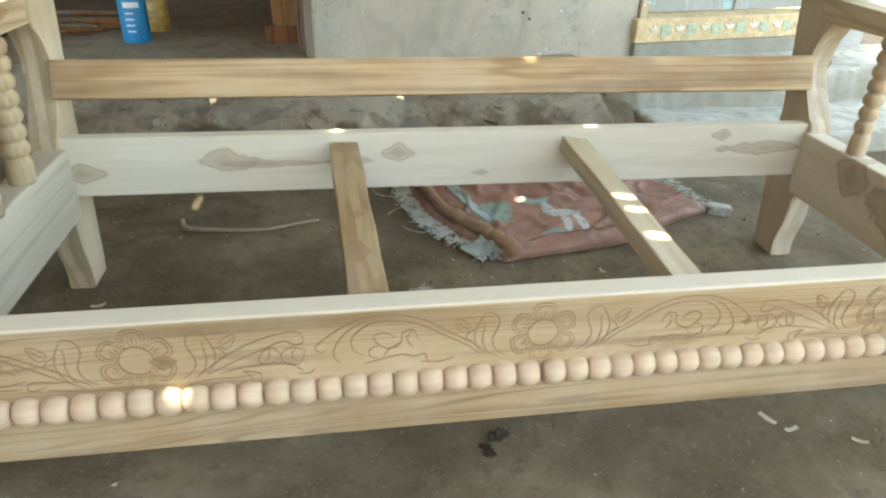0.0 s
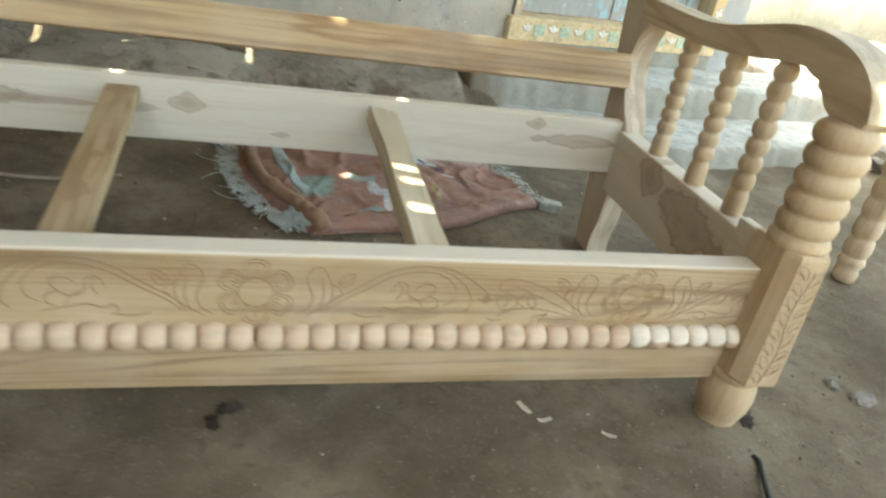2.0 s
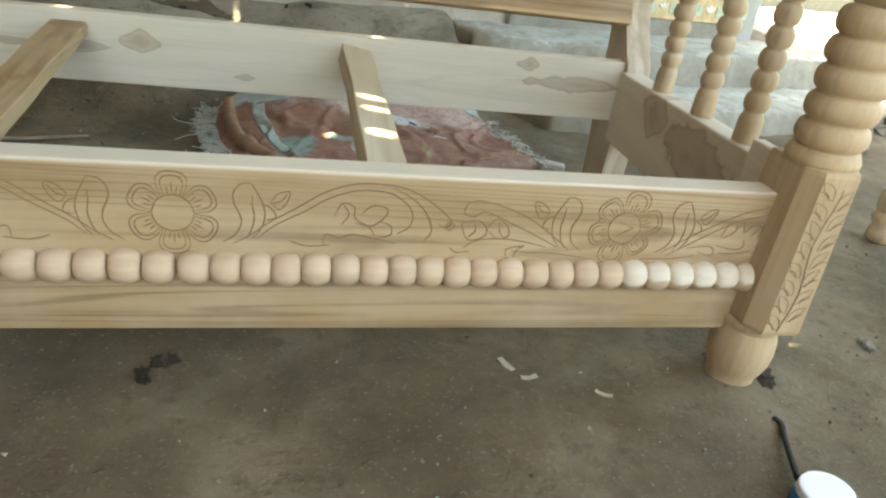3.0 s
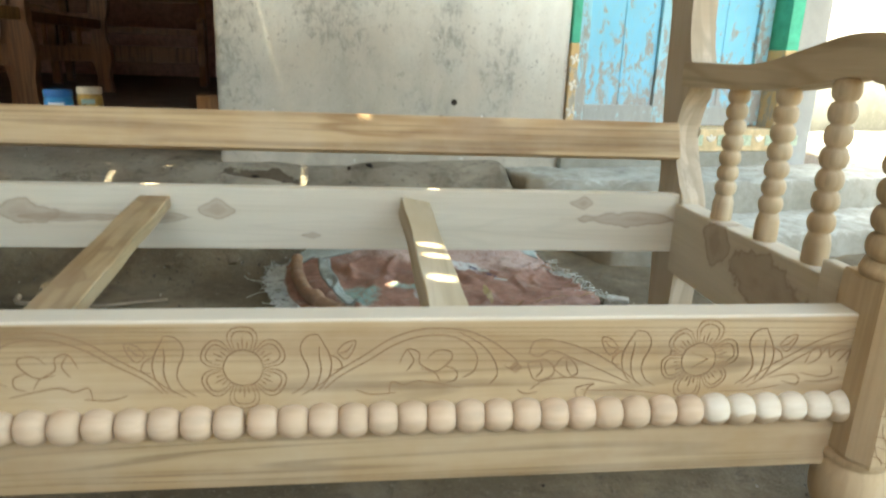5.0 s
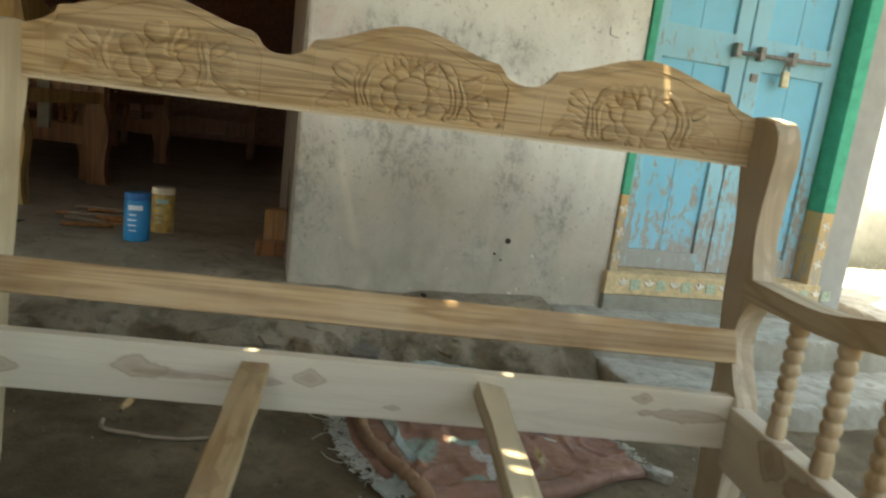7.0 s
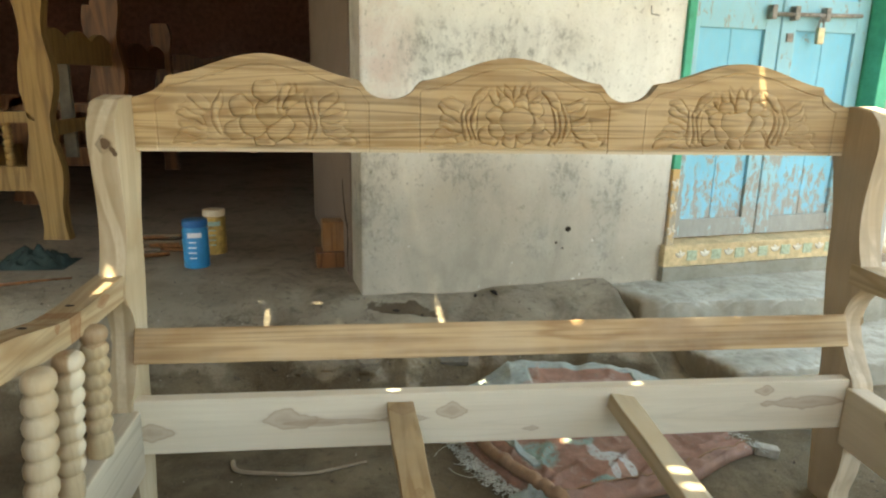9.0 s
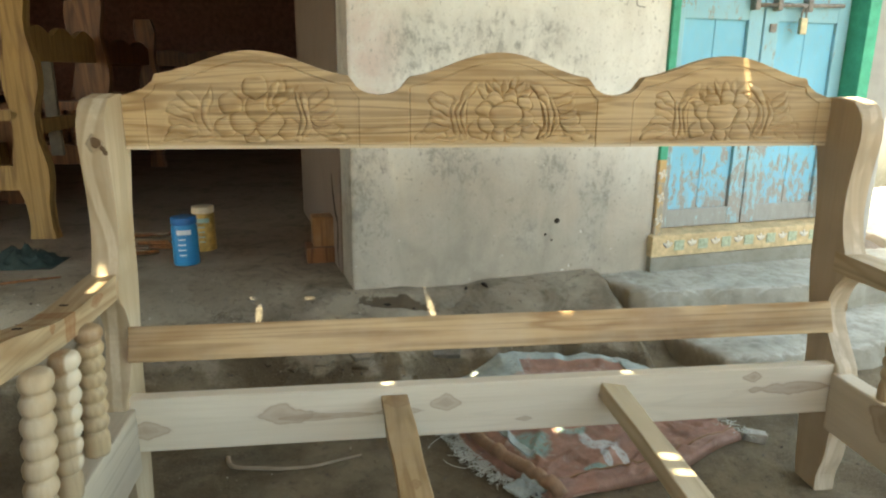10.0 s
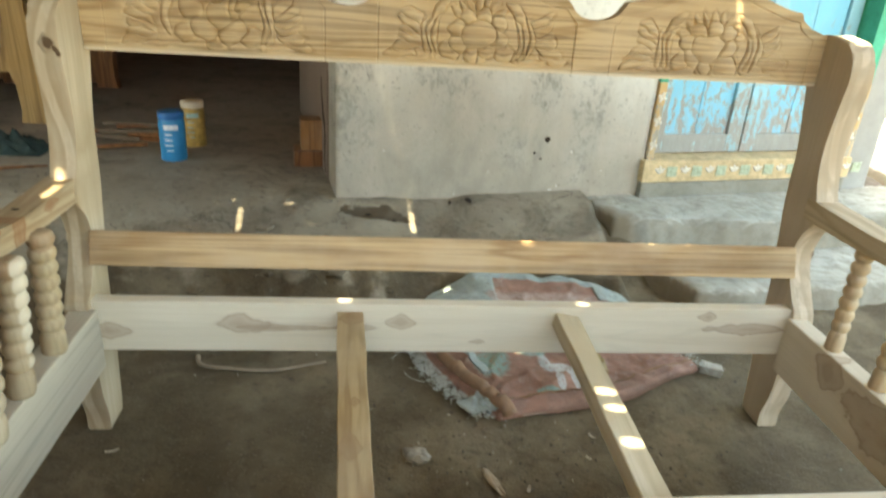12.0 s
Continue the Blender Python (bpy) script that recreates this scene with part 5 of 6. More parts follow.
def build_sack():
    sack = thing("sack", (0.35, 0.25, 0), "dirty faded red and pale blue woven sack, crumpled on earth", "sack")

    def sheet(name, s0, s1, t0, t1, ns, nt, material, label, lift=0.0):
        verts = [sack_place(s0 + (s1 - s0) * i / ns, t0 + (t1 - t0) * j / nt) + Vector((0, 0, lift)) for j in range(nt + 1) for i in range(ns + 1)]
        faces = [(j * (ns + 1) + i, j * (ns + 1) + i + 1, (j + 1) * (ns + 1) + i + 1, (j + 1) * (ns + 1) + i) for j in range(nt) for i in range(ns)]
        me = bpy.data.meshes.new(name)
        me.from_pydata(verts, [], faces)
        for p in me.polygons:
            p.use_smooth = True
        me.materials.append(material)
        ob = new(name, me)
        ob.parent = sack
        ob.matrix_parent_inverse = sack.matrix_world.inverted()
        md = ob.modifiers.new("thick", "SOLIDIFY")
        md.thickness = 0.003
        return tagged(ob, label)
    sheet("cloth", 0.0, 1.0, 0.0, 0.955, 90, 78, M_sack, "red-brown woven cloth with teal and white print")
    sheet("turned_back_edge", 0.0, 1.0, 0.95, 1.0, 90, 5, M_sack_back, "pale blue-white reverse side")
    sheet("turned_corner", 0.02, 0.36, 0.80, 0.952, 30, 14, M_sack_back, "pale blue-white reverse side", 0.004)
    sheet("turned_corner", 0.82, 0.97, 0.84, 0.952, 14, 10, M_sack_back, "pale blue-white reverse side", 0.004)
    # rolled hems
    part("rolled_hem", tube([sack_place(0.045, t) + Vector((0, 0, 0.014)) for t in np.linspace(0.0, 0.86, 54)], 0.019, 12, None, lambda t: 0.82 + 0.12 * math.sin(3 * t + 0.3) + 0.12 * noise.noise((t * 9, 2, 1)) + 0.22 * max(0, 0.1 - t) / 0.1), M_hem, sack, "rolled rust-brown hem", True)
    sheet("front_hem", 0.07, 1.0, 0.0, 0.085, 70, 6, M_band, "faded pink folded hem", 0.006)
    part("hem_seam", tube([sack_place(s, 0.088) + Vector((0, 0, 0.007)) for s in np.linspace(0.08, 0.99, 70)], 0.0030, 5, None, lambda t: 0.9 + 0.7 * noise.noise((t * 40, 5, 1))), M_hem, sack, "", True)
    sheet("lining", -0.070, 0.05, 0.05, 0.15, 12, 18, M_sack_back, "pale blue-white lining under the hem", 0.004)
    sheet("pale_stripe", 0.118, 0.158, 0.28, 0.78, 6, 40, M_sack_back, "pale blue stripe", 0.004)
    # frayed threads
    rnd = random.Random(5)

    def frays(name, count, along, spread):
        bm = bmesh.new()
        for _ in range(count):
            p = along(rnd.random())
            a = rnd.uniform(0, 6.28)
            pts = [p]
            for _ in range(4):
                a += rnd.uniform(-1.7, 1.7)
                pts.append(pts[-1] + Vector((math.cos(a), math.sin(a), rnd.uniform(-0.3, 0.35))) * rnd.uniform(0.3, 1.0) * spread)
            for q in pts[1:]:
                q.z = max(q.z, ground_height(q.x, q.y) + 0.002)
            tube(pts, 0.0010, 3, bm)
        tagged(part(name, bm, M_fray, sack, "frayed pale threads"), kind="stuff")
    frays("fringe_left", 900, lambda r: sack_place(0.0, 0.05 + 0.9 * r) + Vector((rnd.uniform(-0.045, 0.02), rnd.uniform(-0.02, 0.02), 0.006)), 0.010)
    frays("fringe_right", 110, lambda r: sack_place(0.99, 0.02 + 0.75 * r) + Vector((rnd.uniform(-0.01, 0.03), rnd.uniform(-0.02, 0.02), 0.004)), 0.011)
    for k in (1, 3, 4):
        p = sack_place(0.0, (0.12, 0.34, 0.42, 0.63, 0.70, 0.86)[k]) + Vector((-0.02, 0, 0.004))
        a, pts = (3.9, 3.2, 2.9, 3.3, 3.1, 2.7)[k], []
        for q in range(5 + k % 3):
            pts.append(p.copy())
            a += rnd.uniform(-0.7, 0.7)
            p += Vector((math.cos(a), math.sin(a), 0)) * 0.024
            p.z = ground_height(p.x, p.y) + 0.004 + 0.006 * rnd.random()
        part("loose_thread", tube(smooth_line([tuple(q) for q in pts], 4), 0.0010, 4), M_fray, sack)
    # faded print marks
    for k, (s, t) in enumerate(((0.60, 0.55), (0.615, 0.49), (0.63, 0.43), (0.645, 0.37))):
        p = sack_place(s + 0.05, t + 0.02)
        m = Matrix.Translation(p + Vector((0, 0, 0.006))) @ Matrix.Rotation(radians(-55 + 30 * (k % 2)), 4, "Z")
        part("print_bar", new_box((-0.018, -0.004, 0), (0.018, 0.004, 0.0015), m), M_fray if k % 2 else M_ink, sack)


build_sack()


def rock(name, place, size, material, label, category, seed, group=""):
    bm = bmesh.new()
    bmesh.ops.create_icosphere(bm, subdivisions=3, radius=1)
    jag = 0.75 if material is M_clod else 0.3
    for v in bm.verts:
        d = 1 + 0.5 * noise.noise(v.co * 1.3 + Vector((seed, 0, 0))) + jag * noise.noise(v.co * 4 + Vector((0, seed, 0))) + 0.6 * jag * noise.noise(v.co * 9 + Vector((seed, seed, 0)))
        v.co = Vector((v.co.x * size[0] * d, v.co.y * size[1] * d, max(-0.4, v.co.z) * size[2] * d))
    z = ground_height(place[0], place[1])
    bmesh.ops.transform(bm, matrix=Matrix.Translation((place[0], place[1], z + 0.35 * size[2])) @ Matrix.Rotation(seed, 4, "Z"), verts=bm.verts)
    return tagged(part(name, bm, material), label, category, group)


bm = new_box((-0.030, -0.019, 0.0), (0.030, 0.019, 0.030), Matrix.Translation((0.815, 0.168, ground_height(0.815, 0.168) - 0.004)) @ Matrix.Rotation(radians(-28), 4, "Z"), 0.004)
for v in bm.verts:
    v.co += 0.006 * Vector((noise.noise(v.co * 40), noise.noise(v.co * 40 + Vector((3, 0, 0))), 0.6 * noise.noise(v.co * 40 + Vector((0, 3, 0)))))
tagged(part("stone", bm, M_rubble), "small pale broken cement piece", "stone")
rock("stone", (-0.089, -0.19), (0.036, 0.024, 0.018), M_rubble, "small pale stone between the slats", "stone", 2.7)
rock("stone", (0.083, -0.275), (0.012, 0.040, 0.009), M_chip, "small splinter of pale wood", "splinter", 0.4)
rock("dirt_clod", (-0.016, -0.64), (0.016, 0.009, 0.011), M_clod, "dark clod of dirt and leaf scraps", "clod", 3.3)
rock("dirt_clod", (-0.038, -0.668), (0.015, 0.008, 0.009), M_clod, "dark clod of dirt and leaf scraps", "clod", 5.1)


def chip(place, size, turn, curl):
    """A curled shaving: a short bent strip."""
    bm = bmesh.new()
    x, y = place
    z = ground_height(x, y)
    m = Matrix.Translation((x, y, z)) @ Matrix.Rotation(radians(turn), 4, "Z")
    rows = []
    for k in range(7):
        t = k / 6 - 0.5
        w = size[1] * (0.5 + 0.08 * math.sin(9 * t + turn))
        h = 0.002 + curl * (t * t * 4)
        rows.append([bm.verts.new(m @ Vector((size[0] * t, sgn * w, h + dz))) for sgn, dz in ((-1, 0), (1, 0), (1, 0.002), (-1, 0.002))])
    for lo, hi in zip(rows, rows[1:]):
        for q in range(4):
            bm.faces.new((lo[q], lo[(q + 1) % 4], hi[(q + 1) % 4], hi[q]))
    bm.faces.new(rows[0])
    bm.faces.new(rows[-1][::-1])
    tagged(part("wood_chip", bm, M_chip), "pale curled wood shaving on the earth", "wood chip", "wood chips")


chip((0.475, -0.655), (0.032, 0.010), 115, 0.002)
chip((0.503, -0.684), (0.026, 0.007), 10, 0.003)
chip((0.607, -0.724), (0.026, 0.007), -30, 0.003)
chip((-0.80, -0.16), (0.030, 0.008), 20, 0.004)
chip((0.16, -0.30), (0.022, 0.008), 70, 0.004)
chip((0.36, -0.12), (0.020, 0.006), -60, 0.004)
chip((0.33, -0.20), (0.016, 0.006), 130, 0.003)
rock("dirt_clod", (0.882, -0.70), (0.026, 0.016, 0.007), M_clod, "dark damp earth at the bench foot", "clod", 7.7)
rock("stone", (1.167, -0.602), (0.018, 0.012, 0.007), M_stone, "small pale stone on the earth", "stone", 4.4)
rock("stone", (1.21, -0.645), (0.030, 0.018, 0.010), M_stone, "small pale stone on the earth", "stone", 6.4)
flat = prism([(-0.05, -0.03), (0.045, -0.035), (0.055, 0.02), (0.0, 0.045), (-0.045, 0.03)], "z", 0.0, 0.018, 0.004, Matrix.Translation((-0.035, 0.685, ground_height(-0.035, 0.685) - 0.004)) @ Matrix.Rotation(0.25, 4, "X"))
tagged(part("flat_stone", flat, M_stone), "flat pale broken paving piece on the earth", "stone")
M_rust = plain("rust_earth", (0.10, 0.068, 0.040), 0.95, var=0.5, scale=80)
for k, (x, y, r) in enumerate(((-0.23, 0.91, 0.014), (-0.17, 0.90, 0.012), (-0.13, 0.90, 0.010))):
    rock("dirt_clod", (x, y), (r, 0.6 * r, 0.30 * r), M_rust if k % 2 else M_clod, "rust-brown crumb of earth in the broken cement", "clod", 12.1 + k)
rock("leaf_scrap", (0.165, 1.035), (0.022, 0.009, 0.008), M_clod, "dark dry leaf scrap at the wall foot", "leaf", 1.9)
rock("leaf_scrap", (0.09, 1.03), (0.005, 0.012, 0.008), M_clod, "dark dry leaf scrap at the wall foot", "leaf", 2.9)
rock("stone", (2.10, 0.60), (0.060, 0.045, 0.04), M_stone, "small pale stone by the step", "stone", 8.4)
rock("stone", (2.52, 0.80), (0.16, 0.11, 0.08), M_stone, "rough grey stone beside the steps", "stone", 9.1)
rock("crumpled_foil", (0.651, 0.45), (0.016, 0.015, 0.010), M_foil, "crumpled bit of silver foil", "foil", 9.4)


def litter():
    """Chips, crumbs and grit strewn over the earth."""
    rnd = random.Random(11)
    bm = bmesh.new()
    spots = []
    for _ in range(560):
        spots.append((rnd.uniform(-1.2, 1.5), rnd.uniform(-1.15, 0.6), rnd.uniform(0.0015, 0.005)))
    for _ in range(260):
        spots.append((rnd.gauss(0.2, 0.25), rnd.gauss(-0.22, 0.14), rnd.uniform(0.0015, 0.005)))
    for _ in range(260):
        spots.append((rnd.uniform(-1.0, 0.7), rnd.gauss(0.50, 0.12), rnd.uniform(0.002, 0.006)))
    for _ in range(70):
        spots.append((rnd.gauss(0.95, 0.2), rnd.gauss(-0.75, 0.12), rnd.uniform(0.0015, 0.004)))
    for _ in range(120):
        spots.append((rnd.uniform(-1.6, 0.5), rnd.uniform(0.75, 1.3), rnd.uniform(0.002, 0.006)))
    for x, y, r in spots:
        m = Matrix.Translation((x, y, ground_height(x, y) + r * 0.3)) @ Euler((rnd.uniform(0, 6), rnd.uniform(0, 6), rnd.uniform(0, 6))).to_matrix().to_4x4() @ Matrix.Diagonal((r * rnd.uniform(0.7, 1.8), r, r * 0.6, 1))
        vs = [bm.verts.new(m @ Vector(c)) for c in ((1, 0, -0.5), (-0.6, 0.8, -0.5), (-0.6, -0.8, -0.5), (0.1, 0, 0.8))]
        for f in ((0, 1, 3), (1, 2, 3), (2, 0, 3), (0, 2, 1)):
            bm.faces.new([vs[k] for k in f])
    w = Mat("grit", rough=0.9)
    rand = w.t.nodes.new("ShaderNodeNewGeometry").outputs["Random Per Island"]
    w.done(w.ramp(rand, (0.0, (0.07, 0.058, 0.045)), (0.7, (0.16, 0.14, 0.115)), (1.0, (0.50, 0.46, 0.38))))
    tagged(part("grit", bm, w.m), "wood chips and grit strewn over the earth", "grit", kind="stuff")


litter()

# bent stick behind the bench
pts = smooth_line([(-0.70, 0.235, 0.03), (-0.685, 0.195, 0.02), (-0.64, 0.175, 0.02), (-0.54, 0.160, 0.02), (-0.44, 0.17, 0.022), (-0.335, 0.205, 0.03)], 6)
tagged(part("bent_stick", tube([(x, y, ground_height(x, y) + 0.008) for x, y, _ in pts], 0.0065, 7, None, lambda t: 1.1 - 0.6 * t), M_stick, None, "", True), "thin bent bare stick lying on the earth", "stick")


def tape_measure():
    M_white = plain("white_plastic", (0.72, 0.74, 0.76), 0.35, var=0.06)
    M_bluep = plain("blue_plastic", (0.03, 0.16, 0.42), 0.35, var=0.1)
    M_strap = plain("black_strap", (0.02, 0.02, 0.02), 0.7)
    tm = thing("tape_measure", (0.80, -0.93, 0.0), "white and blue measuring tape case with a black wrist strap", "tape measure")
    m = Matrix.Translation((0.805, -0.945, 0.0)) @ Matrix.Rotation(radians(25), 4, "Z")
    out = [(0.04 * math.cos(a) * (1 if math.cos(a) > 0 else 0.9), 0.035 * math.sin(a)) for a in np.linspace(0, 2 * math.pi, 24, endpoint=False)]
    part("case", prism(out, "z", 0.003, 0.024, 0.004, m), M_bluep, tm, "blue lower shell")
    part("cover", prism([(x * 0.96, y * 0.96) for x, y in out], "z", 0.024, 0.038, 0.005, m), M_white, tm, "white upper shell")
    line = smooth_line([(0.80, -0.905, 0.016), (0.815, -0.875, 0.012), (0.836, -0.83, 0.010), (0.852, -0.80, 0.008), (0.848, -0.785, 0.008)], 5)
    part("strap", tube(line, 0.0045, 6), M_strap, tm, "black cord strap", True)


tape_measure()


# ---------------------------------------------------------------- other furniture
def side_outline(x0, z0, height, width, phase=0.0):
    """A wavy sawn post outline in x and z."""
    n = 22
    left, right = [], []
    for k in range(n + 1):
        t = k / n
        c = 0.06 * width * math.sin(6.3 * t * 1.4 + phase)
        w = width * (0.5 + 0.14 * math.sin(19.0 * t + phase * 2))
        left.append((x0 - w + c, z0 + height * t))
        right.append((x0 + w + c, z0 + height * t))
    return left + right[::-1]


def room_bench(name, place, turn, length, material, label, height=1.02, far=None):
    """A finished bench of the same make: wavy end posts, rails, arms and balusters, running to -x from its right end."""
    b = thing(name, place, label, "bench")
    m = Matrix.Translation(place) @ Matrix.Rotation(radians(turn), 4, "Z")
    near_material = material
    for dx in (0.0, -length):
        material = near_material if dx == 0.0 or far is None else far
        for y, h, w in ((0.0, 0.66, 0.085), (0.55, height, 0.125)):
            part("post", prism(side_outline(y + 0.03, 0.0, h, w, 1.0 + y), "x", dx - 0.035, dx + 0.035, 0.006, m), material, b)
        part("armrest", prism([(p[0], p[1]) for p in smooth_line([(0.56, 0.62), (0.3, 0.62), (0.1, 0.67), (-0.04, 0.62)], 4)] + [(p[0], p[1]) for p in smooth_line([(-0.04, 0.57), (0.1, 0.62), (0.3, 0.57), (0.56, 0.57)], 4)], "x", dx - 0.035, dx + 0.035, 0.006, m), material, b)
        part("side_rail", new_box((dx - 0.02, 0.05, 0.24), (dx + 0.02, 0.55, 0.36), m, 0.004), material, b)
        for y in (0.15, 0.28, 0.41):
            bm = lathe(bead_profile(0.36, 0.58, 7, 0.022, 0.014), (dx, y, 0), 10)
            bmesh.ops.transform(bm, matrix=m, verts=bm.verts)
            part("baluster", bm, material, b, "", True)
    material = near_material
    part("front_rail", new_box((-length + 0.05, 0.0, 0.22), (-0.05, 0.04, 0.38), m, 0.005), material, b)
    part("lower_back_rail", new_box((-length + 0.04, 0.57, 0.50), (-0.04, 0.60, 0.57), m, 0.004), material, b)
    out = [(-length + 0.04, 0.84), (-0.04, 0.84)] + [(-0.04 - (length - 0.08) * t, 0.96 + 0.05 * abs(math.sin(3 * math.pi * t))) for t in np.linspace(0, 1, 40)]
    part("crest_rail", prism(out, "y", 0.57, 0.60, 0.004, m), material, b)
    return b


room_bench("room_bench", (-2.55, 3.03, FLOOR_IN), -88, 1.5, M_dark_wood, "dark varnished wooden bench standing in the room", 1.2)
room_bench("room_bench", (-1.55, 5.9, FLOOR_IN), 10, 1.35, M_dark_wood, "dark varnished wooden bench deep in the room")
pale = room_bench("pale_bench", (-2.44, 1.96, FLOOR_IN), -90, 0.95, M_raw_wood, "golden-brown teak bench inside the room", 1.32, M_dark_wood)
part("loose_plank", new_box((-1.935, 2.33, FLOOR_IN + 0.36), (-1.875, 2.36, FLOOR_IN + 0.85), None, 0.004), plain("grey_plank", (0.15, 0.125, 0.095), 0.8), pale, "grey sawn plank")


def tin(place, r, h, body, cap, band, label):
    t = thing("tin", place, label, "tin")
    c = Vector(place)
    part("body", lathe([(r * 0.97, 0.0), (r, 0.005), (r, h * 0.80), (r * 0.93, h * 0.83), (r * 0.93, h * 0.86)], c, 28), body, t, "", True)
    part("lid", lathe([(r * 0.98, h * 0.86), (r, h * 0.87), (r, h * 0.985), (r * 0.96, h), (r * 0.5, h)], c, 28), cap, t, "screw lid", True)
    rnd = random.Random(int(h * 1000))
    for k in range(5):
        bm = bmesh.new()
        z0 = h * (0.66 - 0.11 * k)
        a0, a1 = radians(-110 + rnd.uniform(-8, 8)), radians(-110 + (62 if k == 0 else 36))
        n = 8
        lo = [bm.verts.new(c + Vector(((r + 0.0012) * math.cos(a0 + (a1 - a0) * i / n), (r + 0.0012) * math.sin(a0 + (a1 - a0) * i / n), z0))) for i in range(n + 1)]
        hi = [bm.verts.new(v.co + Vector((0, 0, h * (0.10 if k == 0 else 0.025)))) for v in lo]
        for i in range(n):
            bm.faces.new((lo[i], lo[i + 1], hi[i + 1], hi[i]))
        part("label_bar", bm, band, t)


M_tin_blue = plain("blue_tin_paint", (0.02, 0.215, 0.45), 0.35, var=0.12)
M_tin_lid = plain("dark_blue_lid", (0.02, 0.13, 0.34), 0.4)
M_tin_white = plain("white_print", (0.65, 0.70, 0.74), 0.4)
M_tin_gold = plain("stained_ochre_tin", (0.38, 0.24, 0.07), 0.45, var=0.5, scale=30)
M_tin_cap = plain("cream_lid", (0.55, 0.46, 0.34), 0.5)
M_tin_green = plain("faded_green_print", (0.25, 0.36, 0.33), 0.5)
tin((-1.065, 1.43, FLOOR_IN), 0.053, 0.205, M_tin_blue, M_tin_lid, M_tin_white, "blue paint tin with a white label on the floor")
tin((-1.035, 1.66, FLOOR_IN), 0.050, 0.205, M_tin_gold, M_tin_cap, M_tin_green, "stained ochre tin with a cream lid on the floor")

# wooden box against the passage wall
bx = thing("wooden_box", (-0.50, 1.42, FLOOR_IN), "small orange-brown wooden box beside the wall", "box")
mbx = Matrix.Translation((-0.485, 1.43, FLOOR_IN)) @ Matrix.Rotation(radians(8), 4, "Z")
M_box = wood("orange_wood", "z", (0.40, 0.20, 0.08), (0.25, 0.11, 0.04), seed=31)
part("base", new_box((-0.075, -0.06, 0.0), (0.06, 0.06, 0.07), mbx, 0.006), M_dark_wood, bx)
part("block", new_box((-0.045, -0.045, 0.07), (0.055, 0.05, 0.20), mbx, 0.006), M_box, bx)

# dark cloth heap
bm = bmesh.new()
n = 36
grid = [[bm.verts.new((-1.74 + 0.30 * (i / n - 0.5), 1.47 + 0.20 * (j / n - 0.5),
                       FLOOR_IN + 0.004 + max(0, 1 - 4 * ((i / n - 0.5) ** 2 + (j / n - 0.5) ** 2)) ** 0.7 * (0.055 + 0.05 * noise.noise((i * 0.22, j * 0.25, 2)) + 0.02 * noise.noise((i * 0.6, j * 0.5, 5))))) for i in range(n + 1)] for j in range(n + 1)]
for j in range(n):
    for i in range(n):
        bm.faces.new((grid[j][i], grid[j][i + 1], grid[j + 1][i + 1], grid[j + 1][i]))
tagged(part("crumpled_cloth", bm, plain("dark_green_cloth", (0.020, 0.035, 0.032), 0.9, var=0.4), None, "", True), "dark green cloth heaped on the floor", "cloth")

# sticks and offcuts on the room floor
M_offcut = plain("dusty_offcut", (0.17, 0.125, 0.085), 0.85)
tagged(part("dark_stick", tube([(-1.76, 1.135, FLOOR_IN + 0.010), (-1.62, 1.192, FLOOR_IN + 0.012), (-1.50, 1.236, FLOOR_IN + 0.010)], 0.006, 6, None, lambda t: 1.1 - 0.5 * t), M_dark_wood, None, "", True), "thin dark stick lying on the room floor", "stick")
rnd = random.Random(3)
for k in range(9):
    a, ln = rnd.uniform(-0.5, 0.5), rnd.uniform(0.12, 0.30)
    p = Vector((-1.32 + rnd.uniform(-0.18, 0.12), 1.62 + rnd.uniform(-0.16, 0.22), FLOOR_IN + 0.012 + 0.004 * k))
    d = Vector((math.cos(a), math.sin(a), 0)) * ln / 2
    tagged(part("offcut", tube([p - d, p, p + d], 0.008, 4), M_offcut if k % 4 == 0 else M_dark_wood), "thin wooden offcut on the room floor", "offcut", "offcuts")


def neighbour():
    """The end of another unfinished bench on the open side."""
    b = thing("neighbour_bench", (1.75, -0.15, 0), "end of another bare wooden bench with turned legs", "bench")
    for y in (-0.17, -0.80):
        foot = [(0.022, 0.0), (0.030, 0.008), (0.032, 0.03), (0.026, 0.04), (0.036, 0.06), (0.030, 0.078)] + bead_profile(0.078, 0.42, 6, 0.036, 0.028)
        part("leg", lathe(foot, (1.56, y, 0), 18), M_turn, b, "turned leg", True)
    part("rail", new_box((1.54, -0.78, 0.30), (1.58, -0.19, 0.40), None, 0.005), M_arm, b)
    part("front_rail", new_box((1.57, -0.19, 0.30), (2.9, -0.15, 0.40), None, 0.005), M_arm, b)
    part("leg", lathe(bead_profile(0.0, 0.42, 6, 0.036, 0.028), (2.9, -0.17, 0), 18), M_turn, b, "turned leg", True)


neighbour()

# dark nail slots in the top of the stained arm
for y, z in ((-0.232, 0.6245), (-0.402, 0.6455)):
    bm = bmesh.new()
    bmesh.ops.create_uvsphere(bm, u_segments=10, v_segments=6, radius=1, matrix=Matrix.Translation((-0.866, y, z)) @ Matrix.Diagonal((0.009, 0.0035, 0.0015, 1)))
    part("nail_slot", bm, M_clod, bench, "dark nail slot in the arm")

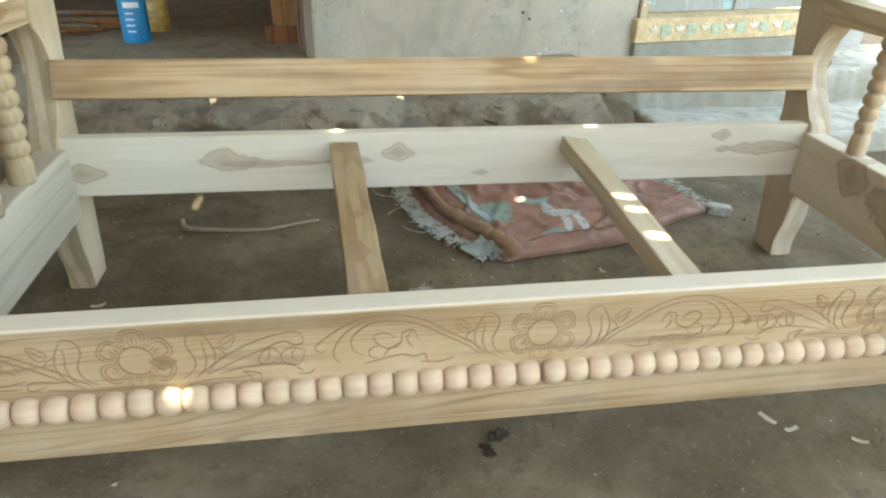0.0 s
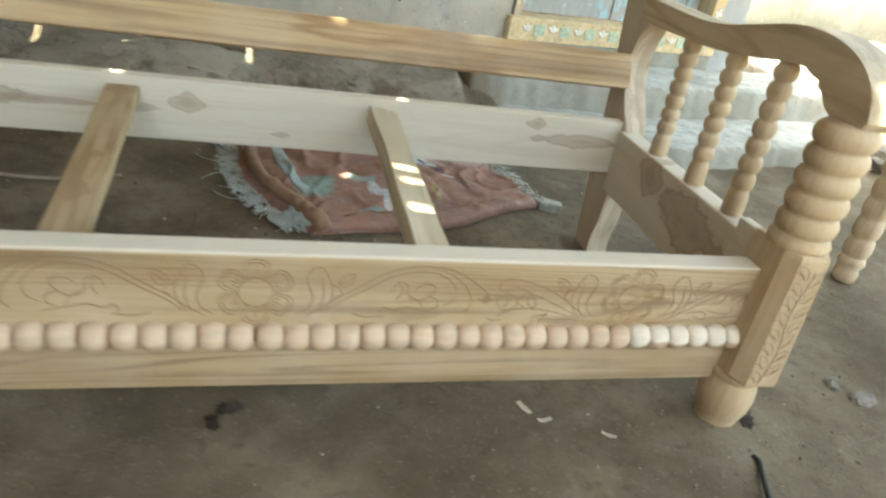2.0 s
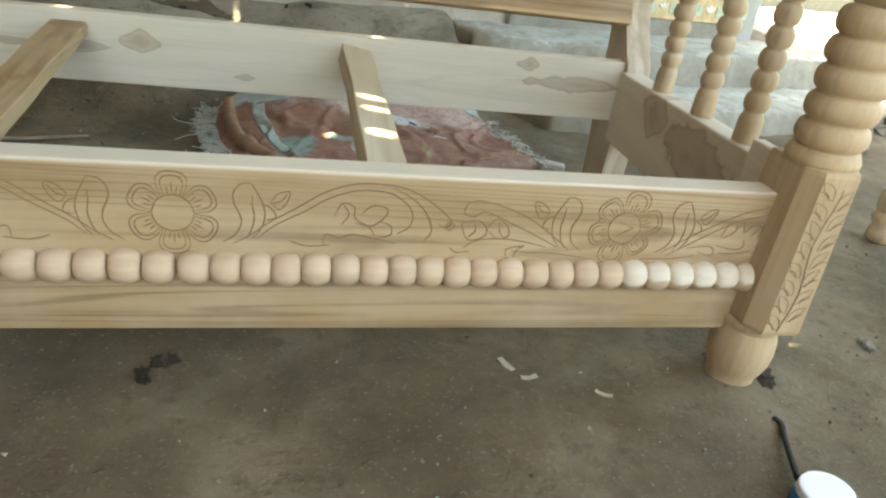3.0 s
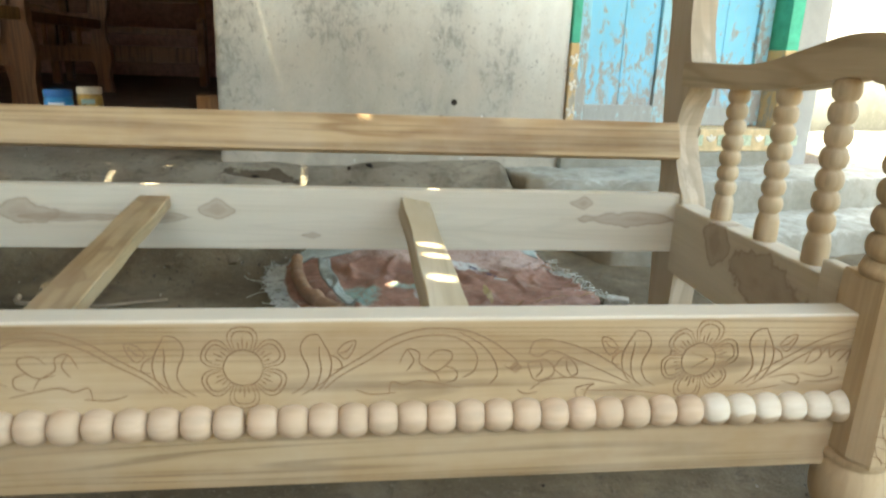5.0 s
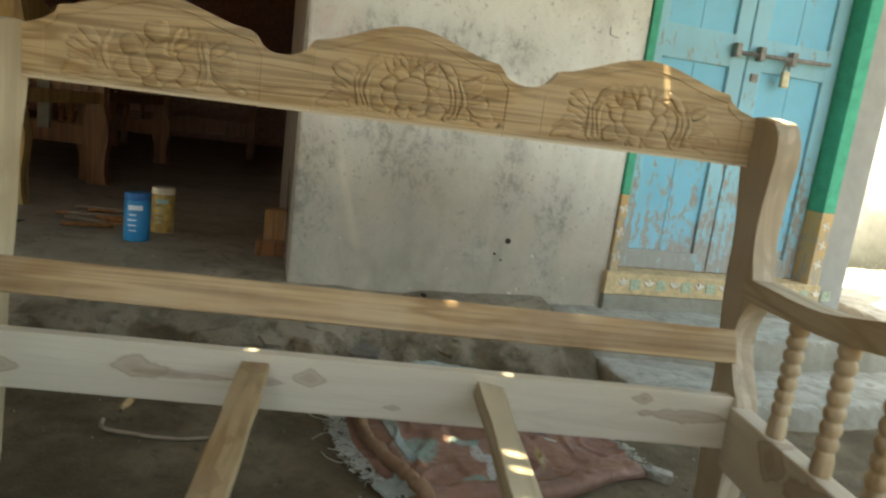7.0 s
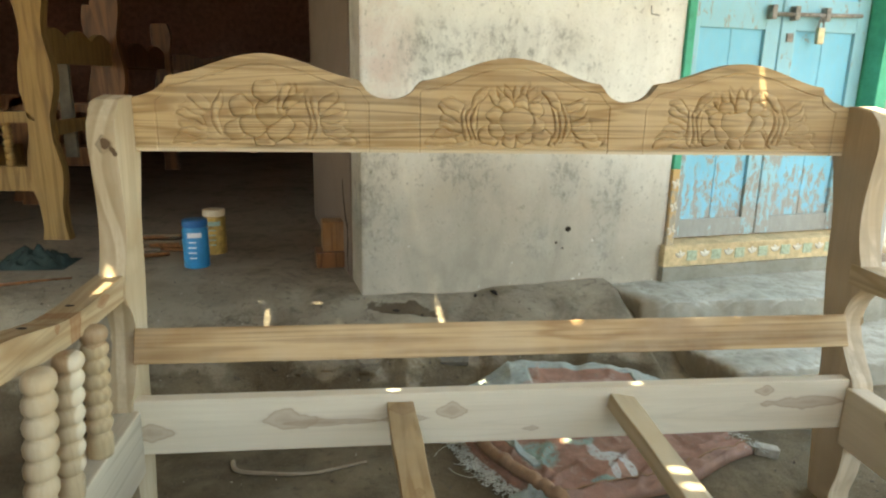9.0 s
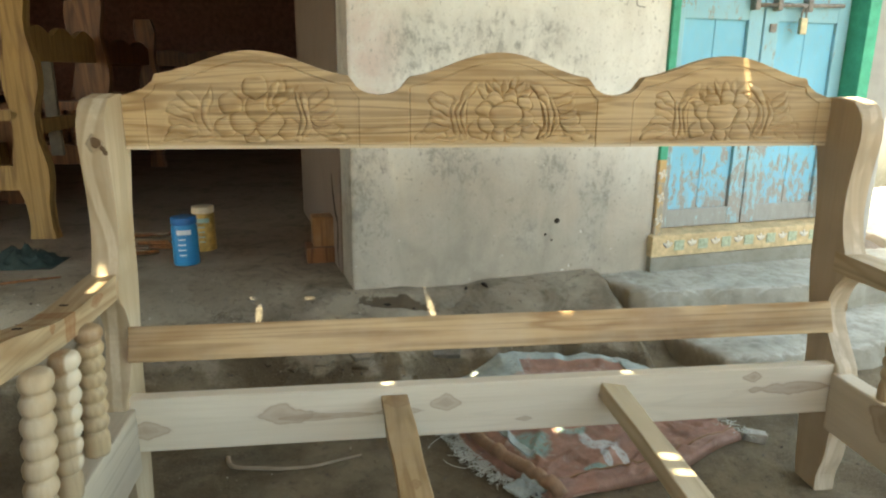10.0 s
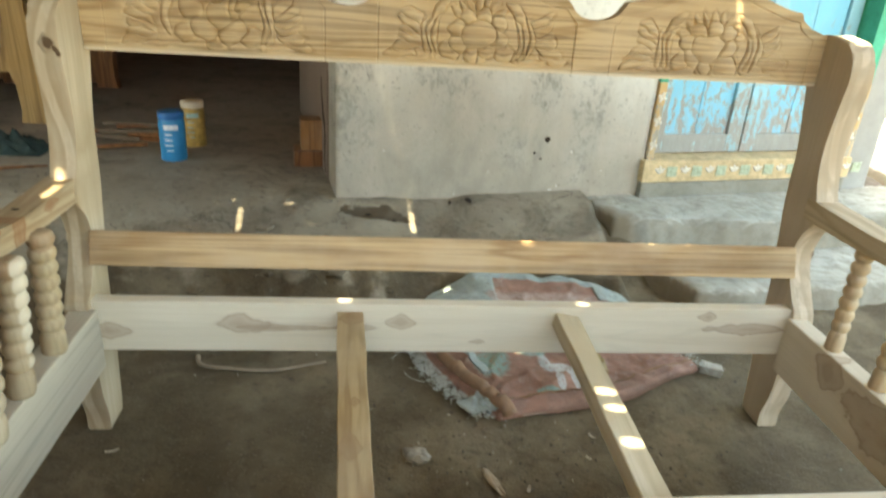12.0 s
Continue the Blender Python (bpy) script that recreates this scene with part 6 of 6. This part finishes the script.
# rusty nail hole and small marks on the limewashed wall
for u, z, r in ((0.85, 0.455, 0.013), (0.80, 0.40, 0.006), (0.83, 0.375, 0.005)):
    m = HOUSE @ Matrix.Translation((u, -0.001, z))
    bm = bmesh.new()
    bmesh.ops.create_uvsphere(bm, u_segments=10, v_segments=6, radius=1, matrix=m @ Matrix.Diagonal((r, 0.003, r * 0.9, 1)))
    part("wall_hole", bm, M_clod, wall_front, "dark hole in the plaster")


# crack in the passage wall
CRACK = [(0.42, 0.62), (0.40, 0.55), (0.36, 0.50), (0.33, 0.46), (0.30, 0.45), (0.29, 0.38), (0.31, 0.31), (0.29, 0.25)]
part("wall_crack", tube([HOUSE @ Vector((-0.0045, v, z)) for v, z in CRACK], 0.004, 5, None, lambda t: 0.4 + 0.9 * math.sin(math.pi * t)), M_clod, bpy.data.objects["wall_passage"], "dark jagged crack in the plaster")

# thin dark L-shaped scratch on the wall, drawn as a tube
m = HOUSE @ Matrix.Translation((0, -0.003, 0))
part("bent_wire", tube([m @ Vector(p) for p in ((1.145, 0, 1.33), (1.15, 0, 1.30), (1.185, 0, 1.295))], 0.0018, 5), M_iron, wall_front, "thin dark L-shaped scratch")

# broken cement flags along the crumbled veranda edge
ground = bpy.data.objects["ground"]
rnd = random.Random(17)
for k in range(22):
    x, y = rnd.uniform(-1.0, 0.52), rnd.gauss(0.62, 0.10)
    r = rnd.choice((0.015, 0.022, 0.035, 0.05))
    n = rnd.randint(5, 7)
    out = [(r * rnd.uniform(0.65, 1.15) * math.cos(2 * math.pi * q / n), r * 0.8 * rnd.uniform(0.65, 1.15) * math.sin(2 * math.pi * q / n)) for q in range(n)]
    slope = (ground_height(x, y + 0.05) - ground_height(x, y - 0.05)) / 0.10
    m = Matrix.Translation((x, y, ground_height(x, y) + 0.004)) @ Matrix.Rotation(0.6 * math.atan(slope) + rnd.gauss(0, 0.08), 4, "X") @ Matrix.Rotation(rnd.gauss(0, 0.08), 4, "Y")
    part("cement_flag", prism(out, "z", -0.022, 0.0015, 0.003, m), M_earth, ground)
